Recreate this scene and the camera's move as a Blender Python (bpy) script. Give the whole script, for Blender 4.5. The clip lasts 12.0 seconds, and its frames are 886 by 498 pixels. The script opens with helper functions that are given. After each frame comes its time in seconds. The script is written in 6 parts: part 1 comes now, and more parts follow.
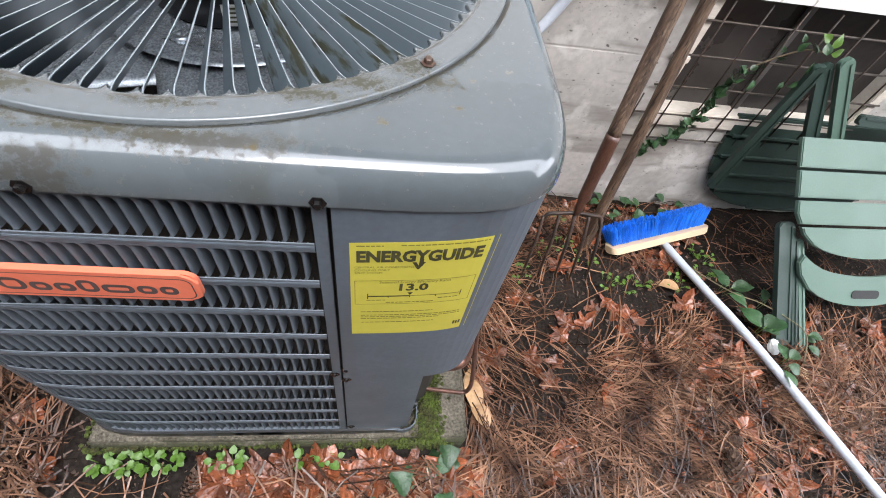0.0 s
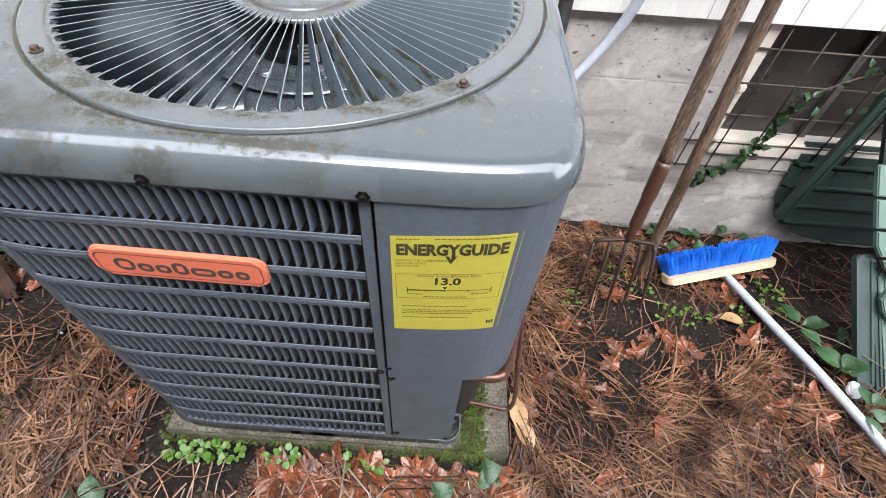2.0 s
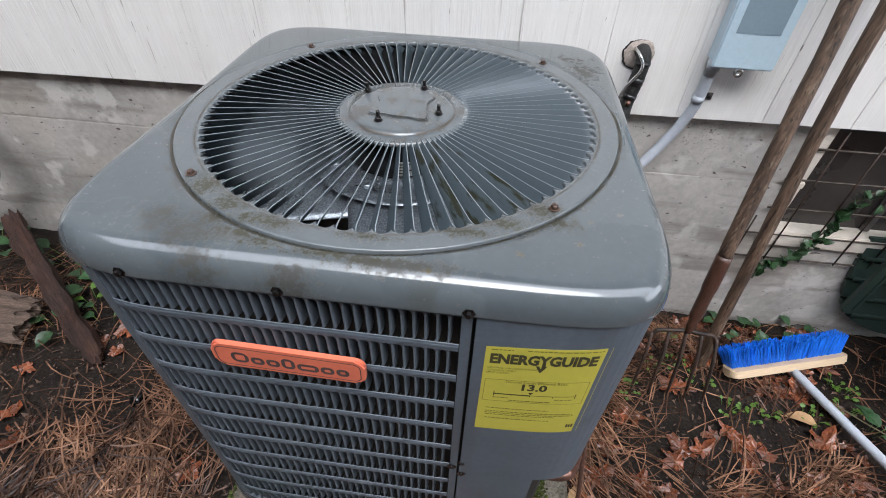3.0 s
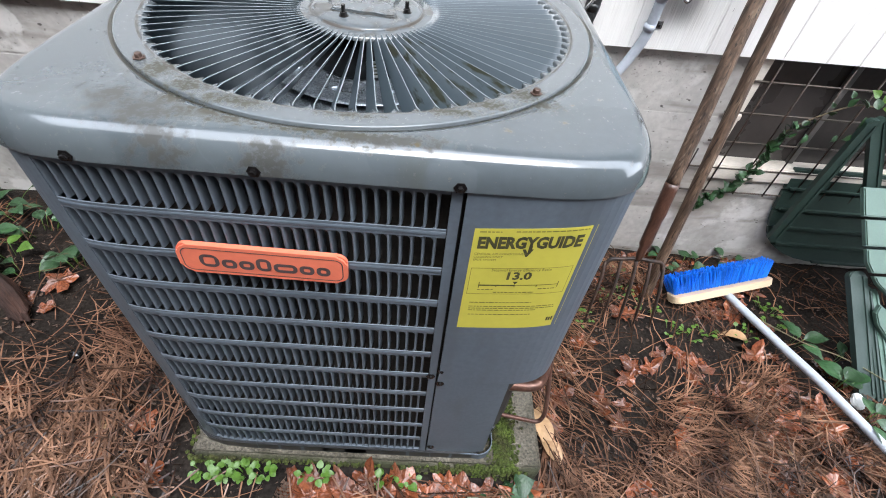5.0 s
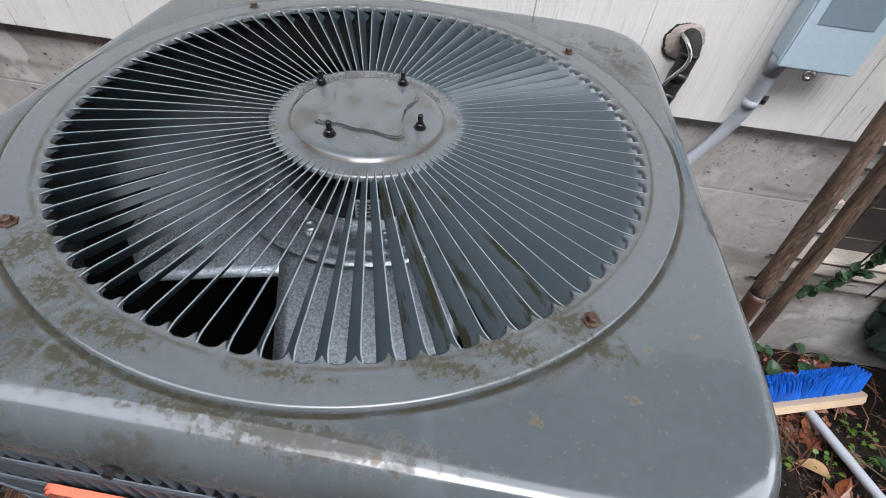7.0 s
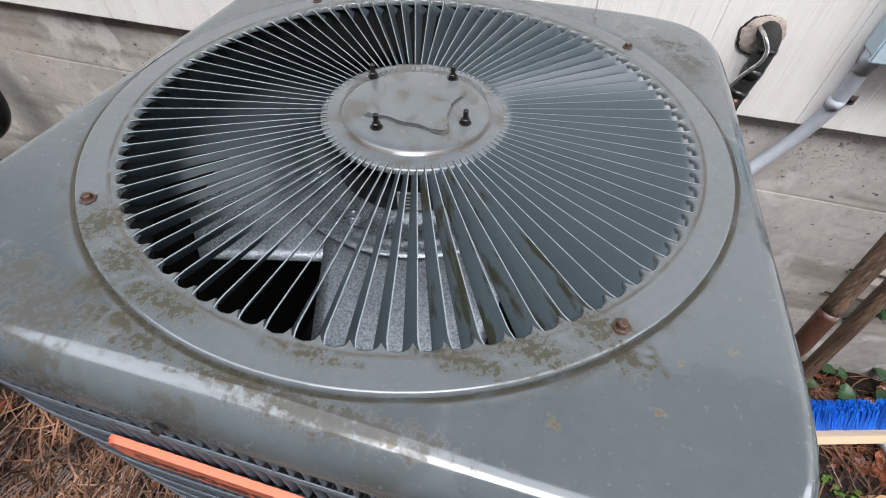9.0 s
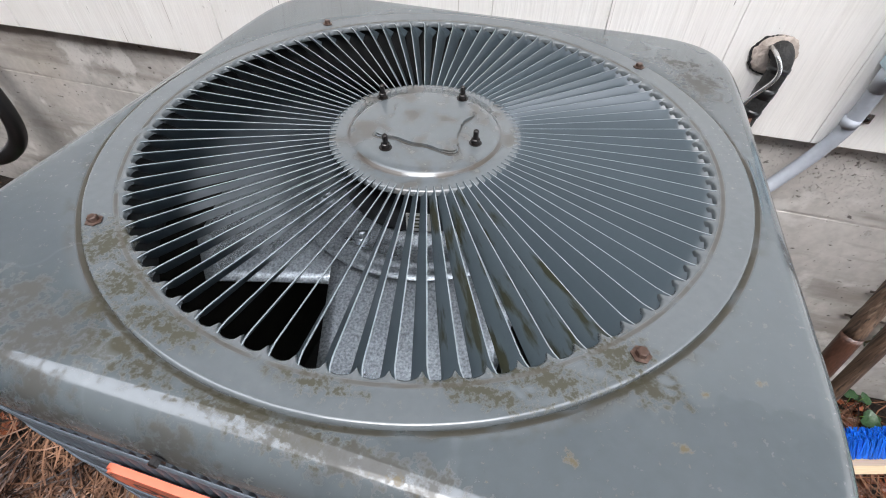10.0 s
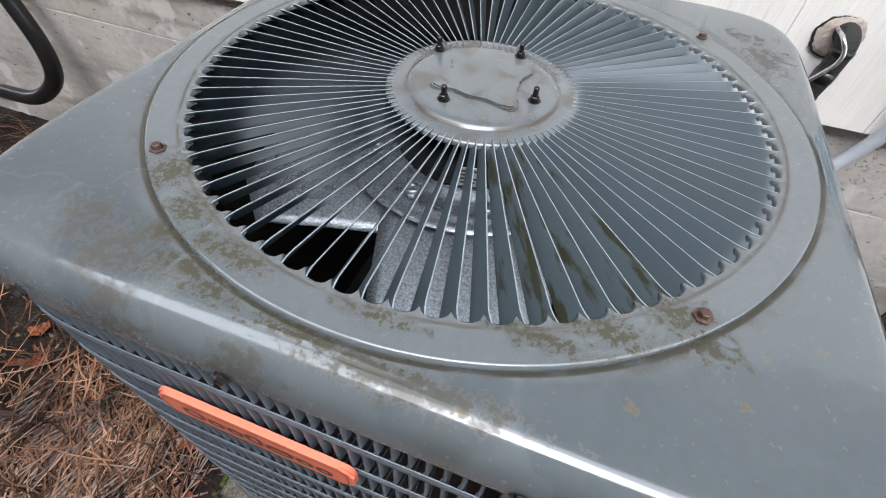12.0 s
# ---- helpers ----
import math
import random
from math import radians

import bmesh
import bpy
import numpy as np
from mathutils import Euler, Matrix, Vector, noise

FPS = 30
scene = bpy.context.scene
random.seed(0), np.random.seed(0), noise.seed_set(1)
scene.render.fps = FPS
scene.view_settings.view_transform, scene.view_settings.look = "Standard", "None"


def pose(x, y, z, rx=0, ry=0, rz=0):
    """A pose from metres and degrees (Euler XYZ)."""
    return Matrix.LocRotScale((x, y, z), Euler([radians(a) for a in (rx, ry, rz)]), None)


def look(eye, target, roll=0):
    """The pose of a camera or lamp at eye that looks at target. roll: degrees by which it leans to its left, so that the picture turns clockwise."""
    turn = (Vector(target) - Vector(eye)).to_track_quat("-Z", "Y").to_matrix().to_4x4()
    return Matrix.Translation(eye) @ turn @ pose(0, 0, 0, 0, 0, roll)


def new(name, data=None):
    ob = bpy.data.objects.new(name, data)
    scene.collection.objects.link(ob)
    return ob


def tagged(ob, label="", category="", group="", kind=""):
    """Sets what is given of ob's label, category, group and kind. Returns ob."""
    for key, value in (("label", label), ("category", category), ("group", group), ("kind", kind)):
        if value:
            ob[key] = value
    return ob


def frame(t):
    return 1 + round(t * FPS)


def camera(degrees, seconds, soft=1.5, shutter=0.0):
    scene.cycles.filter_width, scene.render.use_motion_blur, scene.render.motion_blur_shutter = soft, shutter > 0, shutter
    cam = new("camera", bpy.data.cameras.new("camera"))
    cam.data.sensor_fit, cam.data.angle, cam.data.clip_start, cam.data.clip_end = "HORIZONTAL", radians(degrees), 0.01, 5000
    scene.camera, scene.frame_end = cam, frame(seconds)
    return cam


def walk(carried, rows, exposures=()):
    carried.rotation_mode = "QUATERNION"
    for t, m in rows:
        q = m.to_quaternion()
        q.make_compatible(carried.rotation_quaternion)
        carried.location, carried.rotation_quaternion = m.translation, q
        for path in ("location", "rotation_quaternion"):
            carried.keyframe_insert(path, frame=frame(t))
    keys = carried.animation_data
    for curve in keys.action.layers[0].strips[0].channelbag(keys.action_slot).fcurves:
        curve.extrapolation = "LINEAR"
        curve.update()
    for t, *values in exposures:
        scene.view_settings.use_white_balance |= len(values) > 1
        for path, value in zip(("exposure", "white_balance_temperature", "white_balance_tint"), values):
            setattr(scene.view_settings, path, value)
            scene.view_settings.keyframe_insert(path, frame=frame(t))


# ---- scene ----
cam = camera(87.6, 12.0, soft=1.0)
PATH = [
    (0, (0.179, -0.591, 1.148), (0.476, 0.547, -0.47), 14.4),
    (0.5, (0.13, -0.648, 1.16), (0.282, 0.542, -0.441), 10.3),
    (1, (0.109, -0.674, 1.145), (0.236, 0.51, -0.462), 10.2),
    (1.5, (0.158, -0.675, 1.165), (0.254, 0.518, -0.437), 8.8),
    (2, (0.207, -0.656, 1.169), (0.228, 0.611, -0.379), 5.1),
    (2.4, (0.201, -0.64, 1.186), (0.152, 0.729, -0.271), 3.2),
    (2.5, (0.183, -0.648, 1.201), (0.108, 0.763, -0.215), 2.7),
    (2.7, (0.163, -0.64, 1.233), (0.046, 0.815, -0.134), 2.3),
    (3, (0.139, -0.655, 1.232), (-0.015, 0.802, -0.129), 1.9),
    (3.5, (0.148, -0.675, 1.173), (0.007, 0.753, -0.221), 2.3),
    (3.7, (0.155, -0.675, 1.167), (0.056, 0.729, -0.255), 2.7),
    (5.3, (0.096, -0.719, 1.153), (0.22, 0.654, -0.296), 7.4),
    (5.5, (0.109, -0.697, 1.159), (0.247, 0.658, -0.305), 7.5),
    (6, (0.134, -0.516, 1.17), (0.273, 0.834, -0.299), 8.1),
    (6.5, (0.105, -0.408, 1.183), (0.094, 0.938, -0.296), 6.6),
    (7, (0.12, -0.422, 1.177), (0.042, 0.927, -0.297), 6.9),
    (7.2, (0.135, -0.437, 1.166), (0.015, 0.898, -0.319), 6.4),
    (8.8, (0.135, -0.421, 1.183), (-0.14, 0.834, -0.35), 3.1),
    (9, (0.137, -0.42, 1.183), (-0.167, 0.856, -0.327), 2.6),
    (9.5, (0.135, -0.412, 1.184), (-0.211, 0.89, -0.295), 1.6),
    (10, (0.133, -0.411, 1.177), (-0.222, 0.913, -0.279), 1.5),
    (10.5, (0.129, -0.424, 1.162), (-0.216, 0.878, -0.317), 1.4),
    (11, (0.113, -0.432, 1.165), (-0.217, 0.847, -0.336), 3.2),
    (11.5, (0.11, -0.438, 1.168), (-0.23, 0.834, -0.338), 4.4),
    (12, (0.103, -0.438, 1.161), (-0.273, 0.802, -0.363), 4.4),
]
walk(cam, [(t, look(eye, target, roll)) for t, eye, target, roll in PATH],
     exposures=[(0, 2.20, 6550, 11), (1.5, 2.37, 6500, 10), (2.2, 2.27, 6450, 10), (2.5, 2.32, 6400, 10), (2.9, 1.64, 6350, 10), (3.2, 1.60, 6350, 10), (3.7, 1.77, 6350, 10),
                (5.3, 2.22, 6250, 9), (5.7, 2.14, 6250, 9), (6.5, 1.80, 6150, 9), (7.0, 1.58, 6450, 11), (7.4, 1.58, 6550, 11), (9.0, 1.78, 6600, 11), (12, 1.88, 6500, 10)])

# ---- light: a bright overcast sky ----
world = bpy.data.worlds.new("overcast_sky")
scene.world = world
world.use_nodes = True
wn, wl = world.node_tree.nodes, world.node_tree.links
sky = wn.new("ShaderNodeTexSky")
sky.sky_type, sky.sun_disc = "NISHITA", False
sky.sun_elevation, sky.sun_rotation = radians(62), radians(170)
sky.air_density, sky.dust_density = 1.0, 4.0
grey = wn.new("ShaderNodeHueSaturation")
grey.inputs["Saturation"].default_value = 0.55
wl.new(sky.outputs["Color"], grey.inputs["Color"])
cloud = wn.new("ShaderNodeMix")
cloud.data_type = "RGBA"
cloud.inputs["Factor"].default_value = 0.6
cloud.inputs["B"].default_value = (11.7, 12.3, 13.5, 1)
wl.new(grey.outputs["Color"], cloud.inputs["A"])
wl.new(cloud.outputs["Result"], wn["Background"].inputs["Color"])
wn["Background"].inputs["Strength"].default_value = 0.15
sun_data = bpy.data.lights.new("sun", "SUN")
sun_data.energy, sun_data.angle, sun_data.color = 0.85, radians(40), (0.96, 0.98, 1.0)
sun = new("sun", sun_data)
sun.matrix_world = look((0.3, -1.7, 3.2), (0, 0, 0))

# ---- materials ----
def material(name, colour, rough=0.6, metal=0.0, second=None, scale=6.0, amount=0.5, fine=60.0, grain=0.15,
             bump=0.1, bump_scale=None, spec=0.5, island=0.0, per_object=0.0, rough2=None, stretch=(1, 1, 1), coat=0.0, detail=6.0):
    """Two scales of colour variation, relief and gloss variation on one principled shader."""
    m = bpy.data.materials.new(name)
    m.use_nodes = True
    n, l = m.node_tree.nodes, m.node_tree.links
    b = n["Principled BSDF"]
    b.inputs["Metallic"].default_value = metal
    b.inputs["Coat Weight"].default_value = coat
    b.inputs["Specular IOR Level"].default_value = spec
    b.inputs["Coat Roughness"].default_value = 0.05
    co = n.new("ShaderNodeTexCoord")
    mp = n.new("ShaderNodeMapping")
    mp.inputs["Scale"].default_value = stretch
    l.new(co.outputs["Object"], mp.inputs["Vector"])
    big = n.new("ShaderNodeTexNoise")
    big.inputs["Scale"].default_value, big.inputs["Detail"].default_value = scale, detail
    small = n.new("ShaderNodeTexNoise")
    small.inputs["Scale"].default_value, small.inputs["Detail"].default_value = fine, 5.0
    for t in (big, small):
        l.new(mp.outputs["Vector"], t.inputs["Vector"])
    ramp = n.new("ShaderNodeMapRange")
    ramp.inputs["From Min"].default_value, ramp.inputs["From Max"].default_value = 0.38, 0.66
    ramp.inputs["To Max"].default_value = amount
    l.new(big.outputs["Fac"], ramp.inputs["Value"])
    mix = n.new("ShaderNodeMix")
    mix.data_type = "RGBA"
    second = second or tuple(c * 0.7 for c in colour)
    mix.inputs["A"].default_value, mix.inputs["B"].default_value = (*colour, 1), (*second, 1)
    l.new(ramp.outputs["Result"], mix.inputs["Factor"])
    hsv = n.new("ShaderNodeHueSaturation")
    l.new(mix.outputs["Result"], hsv.inputs["Color"])
    val = n.new("ShaderNodeMapRange")
    val.inputs["From Min"].default_value, val.inputs["From Max"].default_value = 0.3, 0.7
    val.inputs["To Min"].default_value, val.inputs["To Max"].default_value = 1 - grain, 1 + grain
    l.new(small.outputs["Fac"], val.inputs["Value"])
    out = val.outputs["Result"]
    for source, share in (("island", island), ("object", per_object)):
        if share:
            if source == "island":
                r = n.new("ShaderNodeNewGeometry").outputs["Random Per Island"]
            else:
                r = n.new("ShaderNodeObjectInfo").outputs["Random"]
            k = n.new("ShaderNodeMapRange")
            k.inputs["To Min"].default_value, k.inputs["To Max"].default_value = 1 - share, 1 + share
            l.new(r, k.inputs["Value"])
            mul = n.new("ShaderNodeMath")
            mul.operation = "MULTIPLY"
            l.new(out, mul.inputs[0])
            l.new(k.outputs["Result"], mul.inputs[1])
            out = mul.outputs[0]
    l.new(out, hsv.inputs["Value"])
    l.new(hsv.outputs["Color"], b.inputs["Base Color"])
    rr = n.new("ShaderNodeMapRange")
    rr.inputs["From Min"].default_value, rr.inputs["From Max"].default_value = 0.35, 0.65
    rr.inputs["To Min"].default_value, rr.inputs["To Max"].default_value = rough, rough if rough2 is None else rough2
    l.new(big.outputs["Fac"], rr.inputs["Value"])
    l.new(rr.outputs["Result"], b.inputs["Roughness"])
    if bump:
        bp = n.new("ShaderNodeBump")
        bp.inputs["Strength"].default_value, bp.inputs["Distance"].default_value = bump, 0.004
        if bump_scale:
            t = n.new("ShaderNodeTexNoise")
            t.inputs["Scale"].default_value, t.inputs["Detail"].default_value = bump_scale, 8.0
            l.new(mp.outputs["Vector"], t.inputs["Vector"])
            l.new(t.outputs["Fac"], bp.inputs["Height"])
        else:
            l.new(small.outputs["Fac"], bp.inputs["Height"])
        l.new(bp.outputs["Normal"], b.inputs["Normal"])
    return m


def add_layer(m, colour, scale, low, high, detail=8.0, band=None, rough=None, offset=0.0, strength=1.0, front=None, patch=0.0, vary=False, stretch=(1, 1, 1)):
    """A stain of noise shape over a material; band=(r0, r1, soft): kept near a circle round the object's axis."""
    n, l = m.node_tree.nodes, m.node_tree.links
    b = n["Principled BSDF"]
    co = n.new("ShaderNodeTexCoord")
    t = n.new("ShaderNodeTexNoise")
    t.inputs["Scale"].default_value, t.inputs["Detail"].default_value = scale, detail
    mp = n.new("ShaderNodeMapping")
    mp.inputs["Location"].default_value = (offset, offset * 0.7, offset * 0.3)
    mp.inputs["Scale"].default_value = stretch
    l.new(co.outputs["Object"], mp.inputs["Vector"])
    if vary:
        info = n.new("ShaderNodeObjectInfo")
        t.noise_dimensions = "4D"
        far = n.new("ShaderNodeMath")
        far.operation = "MULTIPLY"
        far.inputs[1].default_value = 40.0
        l.new(info.outputs["Random"], far.inputs[0])
        l.new(far.outputs[0], t.inputs["W"])
    l.new(mp.outputs["Vector"], t.inputs["Vector"])
    mr = n.new("ShaderNodeMapRange")
    mr.inputs["From Min"].default_value, mr.inputs["From Max"].default_value = low, high
    mr.inputs["To Max"].default_value = strength
    l.new(t.outputs["Fac"], mr.inputs["Value"])
    fac = mr.outputs["Result"]
    if band:
        sep = n.new("ShaderNodeVectorMath")
        sep.operation = "MULTIPLY"
        sep.inputs[1].default_value = (1, 1, 0)
        l.new(co.outputs["Object"], sep.inputs[0])
        ln = n.new("ShaderNodeVectorMath")
        ln.operation = "LENGTH"
        l.new(sep.outputs["Vector"], ln.inputs[0])
        d = n.new("ShaderNodeMath")
        d.operation = "SUBTRACT"
        d.inputs[1].default_value = (band[0] + band[1]) / 2
        l.new(ln.outputs["Value"], d.inputs[0])
        a = n.new("ShaderNodeMath")
        a.operation = "ABSOLUTE"
        l.new(d.outputs[0], a.inputs[0])
        k = n.new("ShaderNodeMapRange")
        half = (band[1] - band[0]) / 2
        k.inputs["From Min"].default_value, k.inputs["From Max"].default_value = half, half + band[2]
        k.inputs["To Min"].default_value, k.inputs["To Max"].default_value = 1, 0
        l.new(a.outputs[0], k.inputs["Value"])
        mul = n.new("ShaderNodeMath")
        mul.operation = "MULTIPLY"
        l.new(fac, mul.inputs[0])
        l.new(k.outputs["Result"], mul.inputs[1])
        fac = mul.outputs[0]
    if front:
        xyz = n.new("ShaderNodeSeparateXYZ")
        l.new(co.outputs["Object"], xyz.inputs["Vector"])
        k = n.new("ShaderNodeMapRange")
        k.inputs["From Min"].default_value, k.inputs["From Max"].default_value = front
        l.new(xyz.outputs["Y"], k.inputs["Value"])
        mul = n.new("ShaderNodeMath")
        mul.operation = "MULTIPLY"
        l.new(fac, mul.inputs[0])
        l.new(k.outputs["Result"], mul.inputs[1])
        fac = mul.outputs[0]
    if patch:
        t = n.new("ShaderNodeTexNoise")
        t.inputs["Scale"].default_value = patch
        l.new(mp.outputs["Vector"], t.inputs["Vector"])
        k = n.new("ShaderNodeMapRange")
        k.inputs["From Min"].default_value, k.inputs["From Max"].default_value = 0.48, 0.60
        l.new(t.outputs["Fac"], k.inputs["Value"])
        mul = n.new("ShaderNodeMath")
        mul.operation = "MULTIPLY"
        l.new(fac, mul.inputs[0])
        l.new(k.outputs["Result"], mul.inputs[1])
        fac = mul.outputs[0]
    mix = n.new("ShaderNodeMix")
    mix.data_type = "RGBA"
    mix.inputs["B"].default_value = (*colour, 1)
    l.new(fac, mix.inputs["Factor"])
    l.new(b.inputs["Base Color"].links[0].from_socket, mix.inputs["A"])
    l.new(mix.outputs["Result"], b.inputs["Base Color"])
    if rough is not None:
        mx = n.new("ShaderNodeMix")
        mx.inputs["B"].default_value = rough
        l.new(fac, mx.inputs["Factor"])
        l.new(b.inputs["Roughness"].links[0].from_socket, mx.inputs["A"])
        l.new(mx.outputs["Result"], b.inputs["Roughness"])
    return m


def add_spots(m, colour, spots, scale, rough=0.85, strength=0.92):
    """Ragged growths of algae at given places of a top surface; spots: x, y and half widths."""
    n, l = m.node_tree.nodes, m.node_tree.links
    b = n["Principled BSDF"]
    co = n.new("ShaderNodeTexCoord")
    mask = None
    for x, y, rx, ry in spots:
        sub = n.new("ShaderNodeVectorMath")
        sub.operation = "SUBTRACT"
        sub.inputs[1].default_value = (x, y, 0)
        l.new(co.outputs["Object"], sub.inputs[0])
        mul = n.new("ShaderNodeVectorMath")
        mul.operation = "MULTIPLY"
        mul.inputs[1].default_value = (1 / rx, 1 / ry, 0)
        l.new(sub.outputs["Vector"], mul.inputs[0])
        ln = n.new("ShaderNodeVectorMath")
        ln.operation = "LENGTH"
        l.new(mul.outputs["Vector"], ln.inputs[0])
        k = n.new("ShaderNodeMapRange")
        k.inputs["From Min"].default_value, k.inputs["From Max"].default_value = 0.1, 1.5
        k.inputs["To Min"].default_value, k.inputs["To Max"].default_value = 1, 0
        l.new(ln.outputs["Value"], k.inputs["Value"])
        if mask is None:
            mask = k.outputs["Result"]
        else:
            most = n.new("ShaderNodeMath")
            most.operation = "MAXIMUM"
            l.new(mask, most.inputs[0])
            l.new(k.outputs["Result"], most.inputs[1])
            mask = most.outputs[0]
    t = n.new("ShaderNodeTexNoise")
    t.inputs["Scale"].default_value, t.inputs["Detail"].default_value, t.inputs["Roughness"].default_value = scale, 8.0, 0.65
    l.new(co.outputs["Object"], t.inputs["Vector"])
    add = n.new("ShaderNodeMath")
    add.operation = "MULTIPLY_ADD"
    add.inputs[1].default_value = 0.30
    l.new(mask, add.inputs[0])
    l.new(t.outputs["Fac"], add.inputs[2])
    ramp = n.new("ShaderNodeMapRange")
    ramp.inputs["From Min"].default_value, ramp.inputs["From Max"].default_value = 0.63, 0.78
    ramp.inputs["To Max"].default_value = strength
    l.new(add.outputs[0], ramp.inputs["Value"])
    for socket, value in (("Base Color", (*colour, 1)), ("Roughness", rough)):
        mix = n.new("ShaderNodeMix")
        if socket == "Base Color":
            mix.data_type = "RGBA"
        mix.inputs["B"].default_value = value
        l.new(ramp.outputs["Result"], mix.inputs["Factor"])
        l.new(b.inputs[socket].links[0].from_socket, mix.inputs["A"])
        l.new(mix.outputs["Result"], b.inputs[socket])


def add_tide(m, colour, scale, width, strength=0.4):
    """Thin pale wavy lines that drying water has left."""
    n, l = m.node_tree.nodes, m.node_tree.links
    b = n["Principled BSDF"]
    co = n.new("ShaderNodeTexCoord")
    t = n.new("ShaderNodeTexNoise")
    t.inputs["Scale"].default_value, t.inputs["Detail"].default_value, t.inputs["Roughness"].default_value = scale, 4.0, 0.45
    l.new(co.outputs["Object"], t.inputs["Vector"])
    off = n.new("ShaderNodeMath")
    off.operation = "SUBTRACT"
    off.inputs[1].default_value = 0.47
    l.new(t.outputs["Fac"], off.inputs[0])
    near = n.new("ShaderNodeMath")
    near.operation = "ABSOLUTE"
    l.new(off.outputs[0], near.inputs[0])
    k = n.new("ShaderNodeMapRange")
    k.inputs["From Min"].default_value, k.inputs["From Max"].default_value = 0.0, width
    k.inputs["To Min"].default_value, k.inputs["To Max"].default_value = strength, 0
    l.new(near.outputs[0], k.inputs["Value"])
    mix = n.new("ShaderNodeMix")
    mix.data_type = "RGBA"
    mix.inputs["B"].default_value = (*colour, 1)
    l.new(k.outputs["Result"], mix.inputs["Factor"])
    l.new(b.inputs["Base Color"].links[0].from_socket, mix.inputs["A"])
    l.new(mix.outputs["Result"], b.inputs["Base Color"])


def add_pits(m, scale, low, high, depth, colour, band=None):
    """Small holes in a surface, dirty inside; band: heights between which they set in."""
    n, l = m.node_tree.nodes, m.node_tree.links
    b = n["Principled BSDF"]
    co = n.new("ShaderNodeTexCoord")
    t = n.new("ShaderNodeTexNoise")
    t.inputs["Scale"].default_value, t.inputs["Detail"].default_value = scale, 6.0
    l.new(co.outputs["Object"], t.inputs["Vector"])
    k = n.new("ShaderNodeMapRange")
    k.inputs["From Min"].default_value, k.inputs["From Max"].default_value = low, high
    l.new(t.outputs["Fac"], k.inputs["Value"])
    fac = k.outputs["Result"]
    if band:
        wide = n.new("ShaderNodeTexNoise")
        wide.inputs["Scale"].default_value = 5.0
        l.new(co.outputs["Object"], wide.inputs["Vector"])
        xyz = n.new("ShaderNodeSeparateXYZ")
        l.new(co.outputs["Object"], xyz.inputs["Vector"])
        add = n.new("ShaderNodeMath")
        add.operation = "MULTIPLY_ADD"
        add.inputs[1].default_value = 0.35
        l.new(wide.outputs["Fac"], add.inputs[0])
        l.new(xyz.outputs["Z"], add.inputs[2])
        z = n.new("ShaderNodeMapRange")
        z.inputs["From Min"].default_value, z.inputs["From Max"].default_value = band
        l.new(add.outputs[0], z.inputs["Value"])
        mul = n.new("ShaderNodeMath")
        mul.operation = "MULTIPLY"
        l.new(fac, mul.inputs[0])
        l.new(z.outputs["Result"], mul.inputs[1])
        fac = mul.outputs[0]
    bp = n.new("ShaderNodeBump")
    bp.invert = True
    bp.inputs["Strength"].default_value, bp.inputs["Distance"].default_value = 1.0, depth
    l.new(fac, bp.inputs["Height"])
    l.new(b.inputs["Normal"].links[0].from_socket, bp.inputs["Normal"])
    l.new(bp.outputs["Normal"], b.inputs["Normal"])
    mix = n.new("ShaderNodeMix")
    mix.data_type = "RGBA"
    mix.inputs["B"].default_value = (*colour, 1)
    l.new(fac, mix.inputs["Factor"])
    l.new(b.inputs["Base Color"].links[0].from_socket, mix.inputs["A"])
    l.new(mix.outputs["Result"], b.inputs["Base Color"])


cap_paint = material("weathered_grey_paint", (0.074, 0.087, 0.094), 0.08, 0, (0.083, 0.096, 0.102), 6, 0.8, 120, 0.05, 0.012, bump_scale=160, rough2=0.16, spec=0.6, coat=0.5)
add_layer(cap_paint, (0.125, 0.142, 0.148), 5, 0.515, 0.522, detail=5, rough=0.26, strength=0.30, offset=12.0)
add_layer(cap_paint, (0.070, 0.083, 0.090), 7, 0.555, 0.562, detail=5, rough=0.05, offset=3.1, strength=0.45)
add_layer(cap_paint, (0.030, 0.024, 0.012), 20, 0.30, 0.48, band=(0.3232, 0.3262, 0.0015), rough=0.6, strength=0.9)
add_layer(cap_paint, (0.036, 0.031, 0.018), 60, 0.50, 0.66, detail=12, band=(0.322, 0.328, 0.010), rough=0.5, strength=0.55, front=(0.05, -0.20), offset=21.0)
add_layer(cap_paint, (0.060, 0.060, 0.045), 14, 0.56, 0.74, detail=12, rough=0.3, strength=0.4, front=(-0.338, -0.356), stretch=(1.6, 1, 0.5), offset=31.0)
add_layer(cap_paint, (0.060, 0.048, 0.024), 70, 0.73, 0.76, offset=1.7, rough=0.7, strength=0.8)
add_spots(cap_paint, (0.027, 0.023, 0.008), ((-0.119, -0.315, 0.045, 0.020), (-0.084, -0.321, 0.030, 0.012), (-0.016, -0.329, 0.055, 0.010), (0.030, -0.333, 0.060, 0.014), (0.224, -0.242, 0.030, 0.016), (-0.155, -0.292, 0.022, 0.016)), 170)
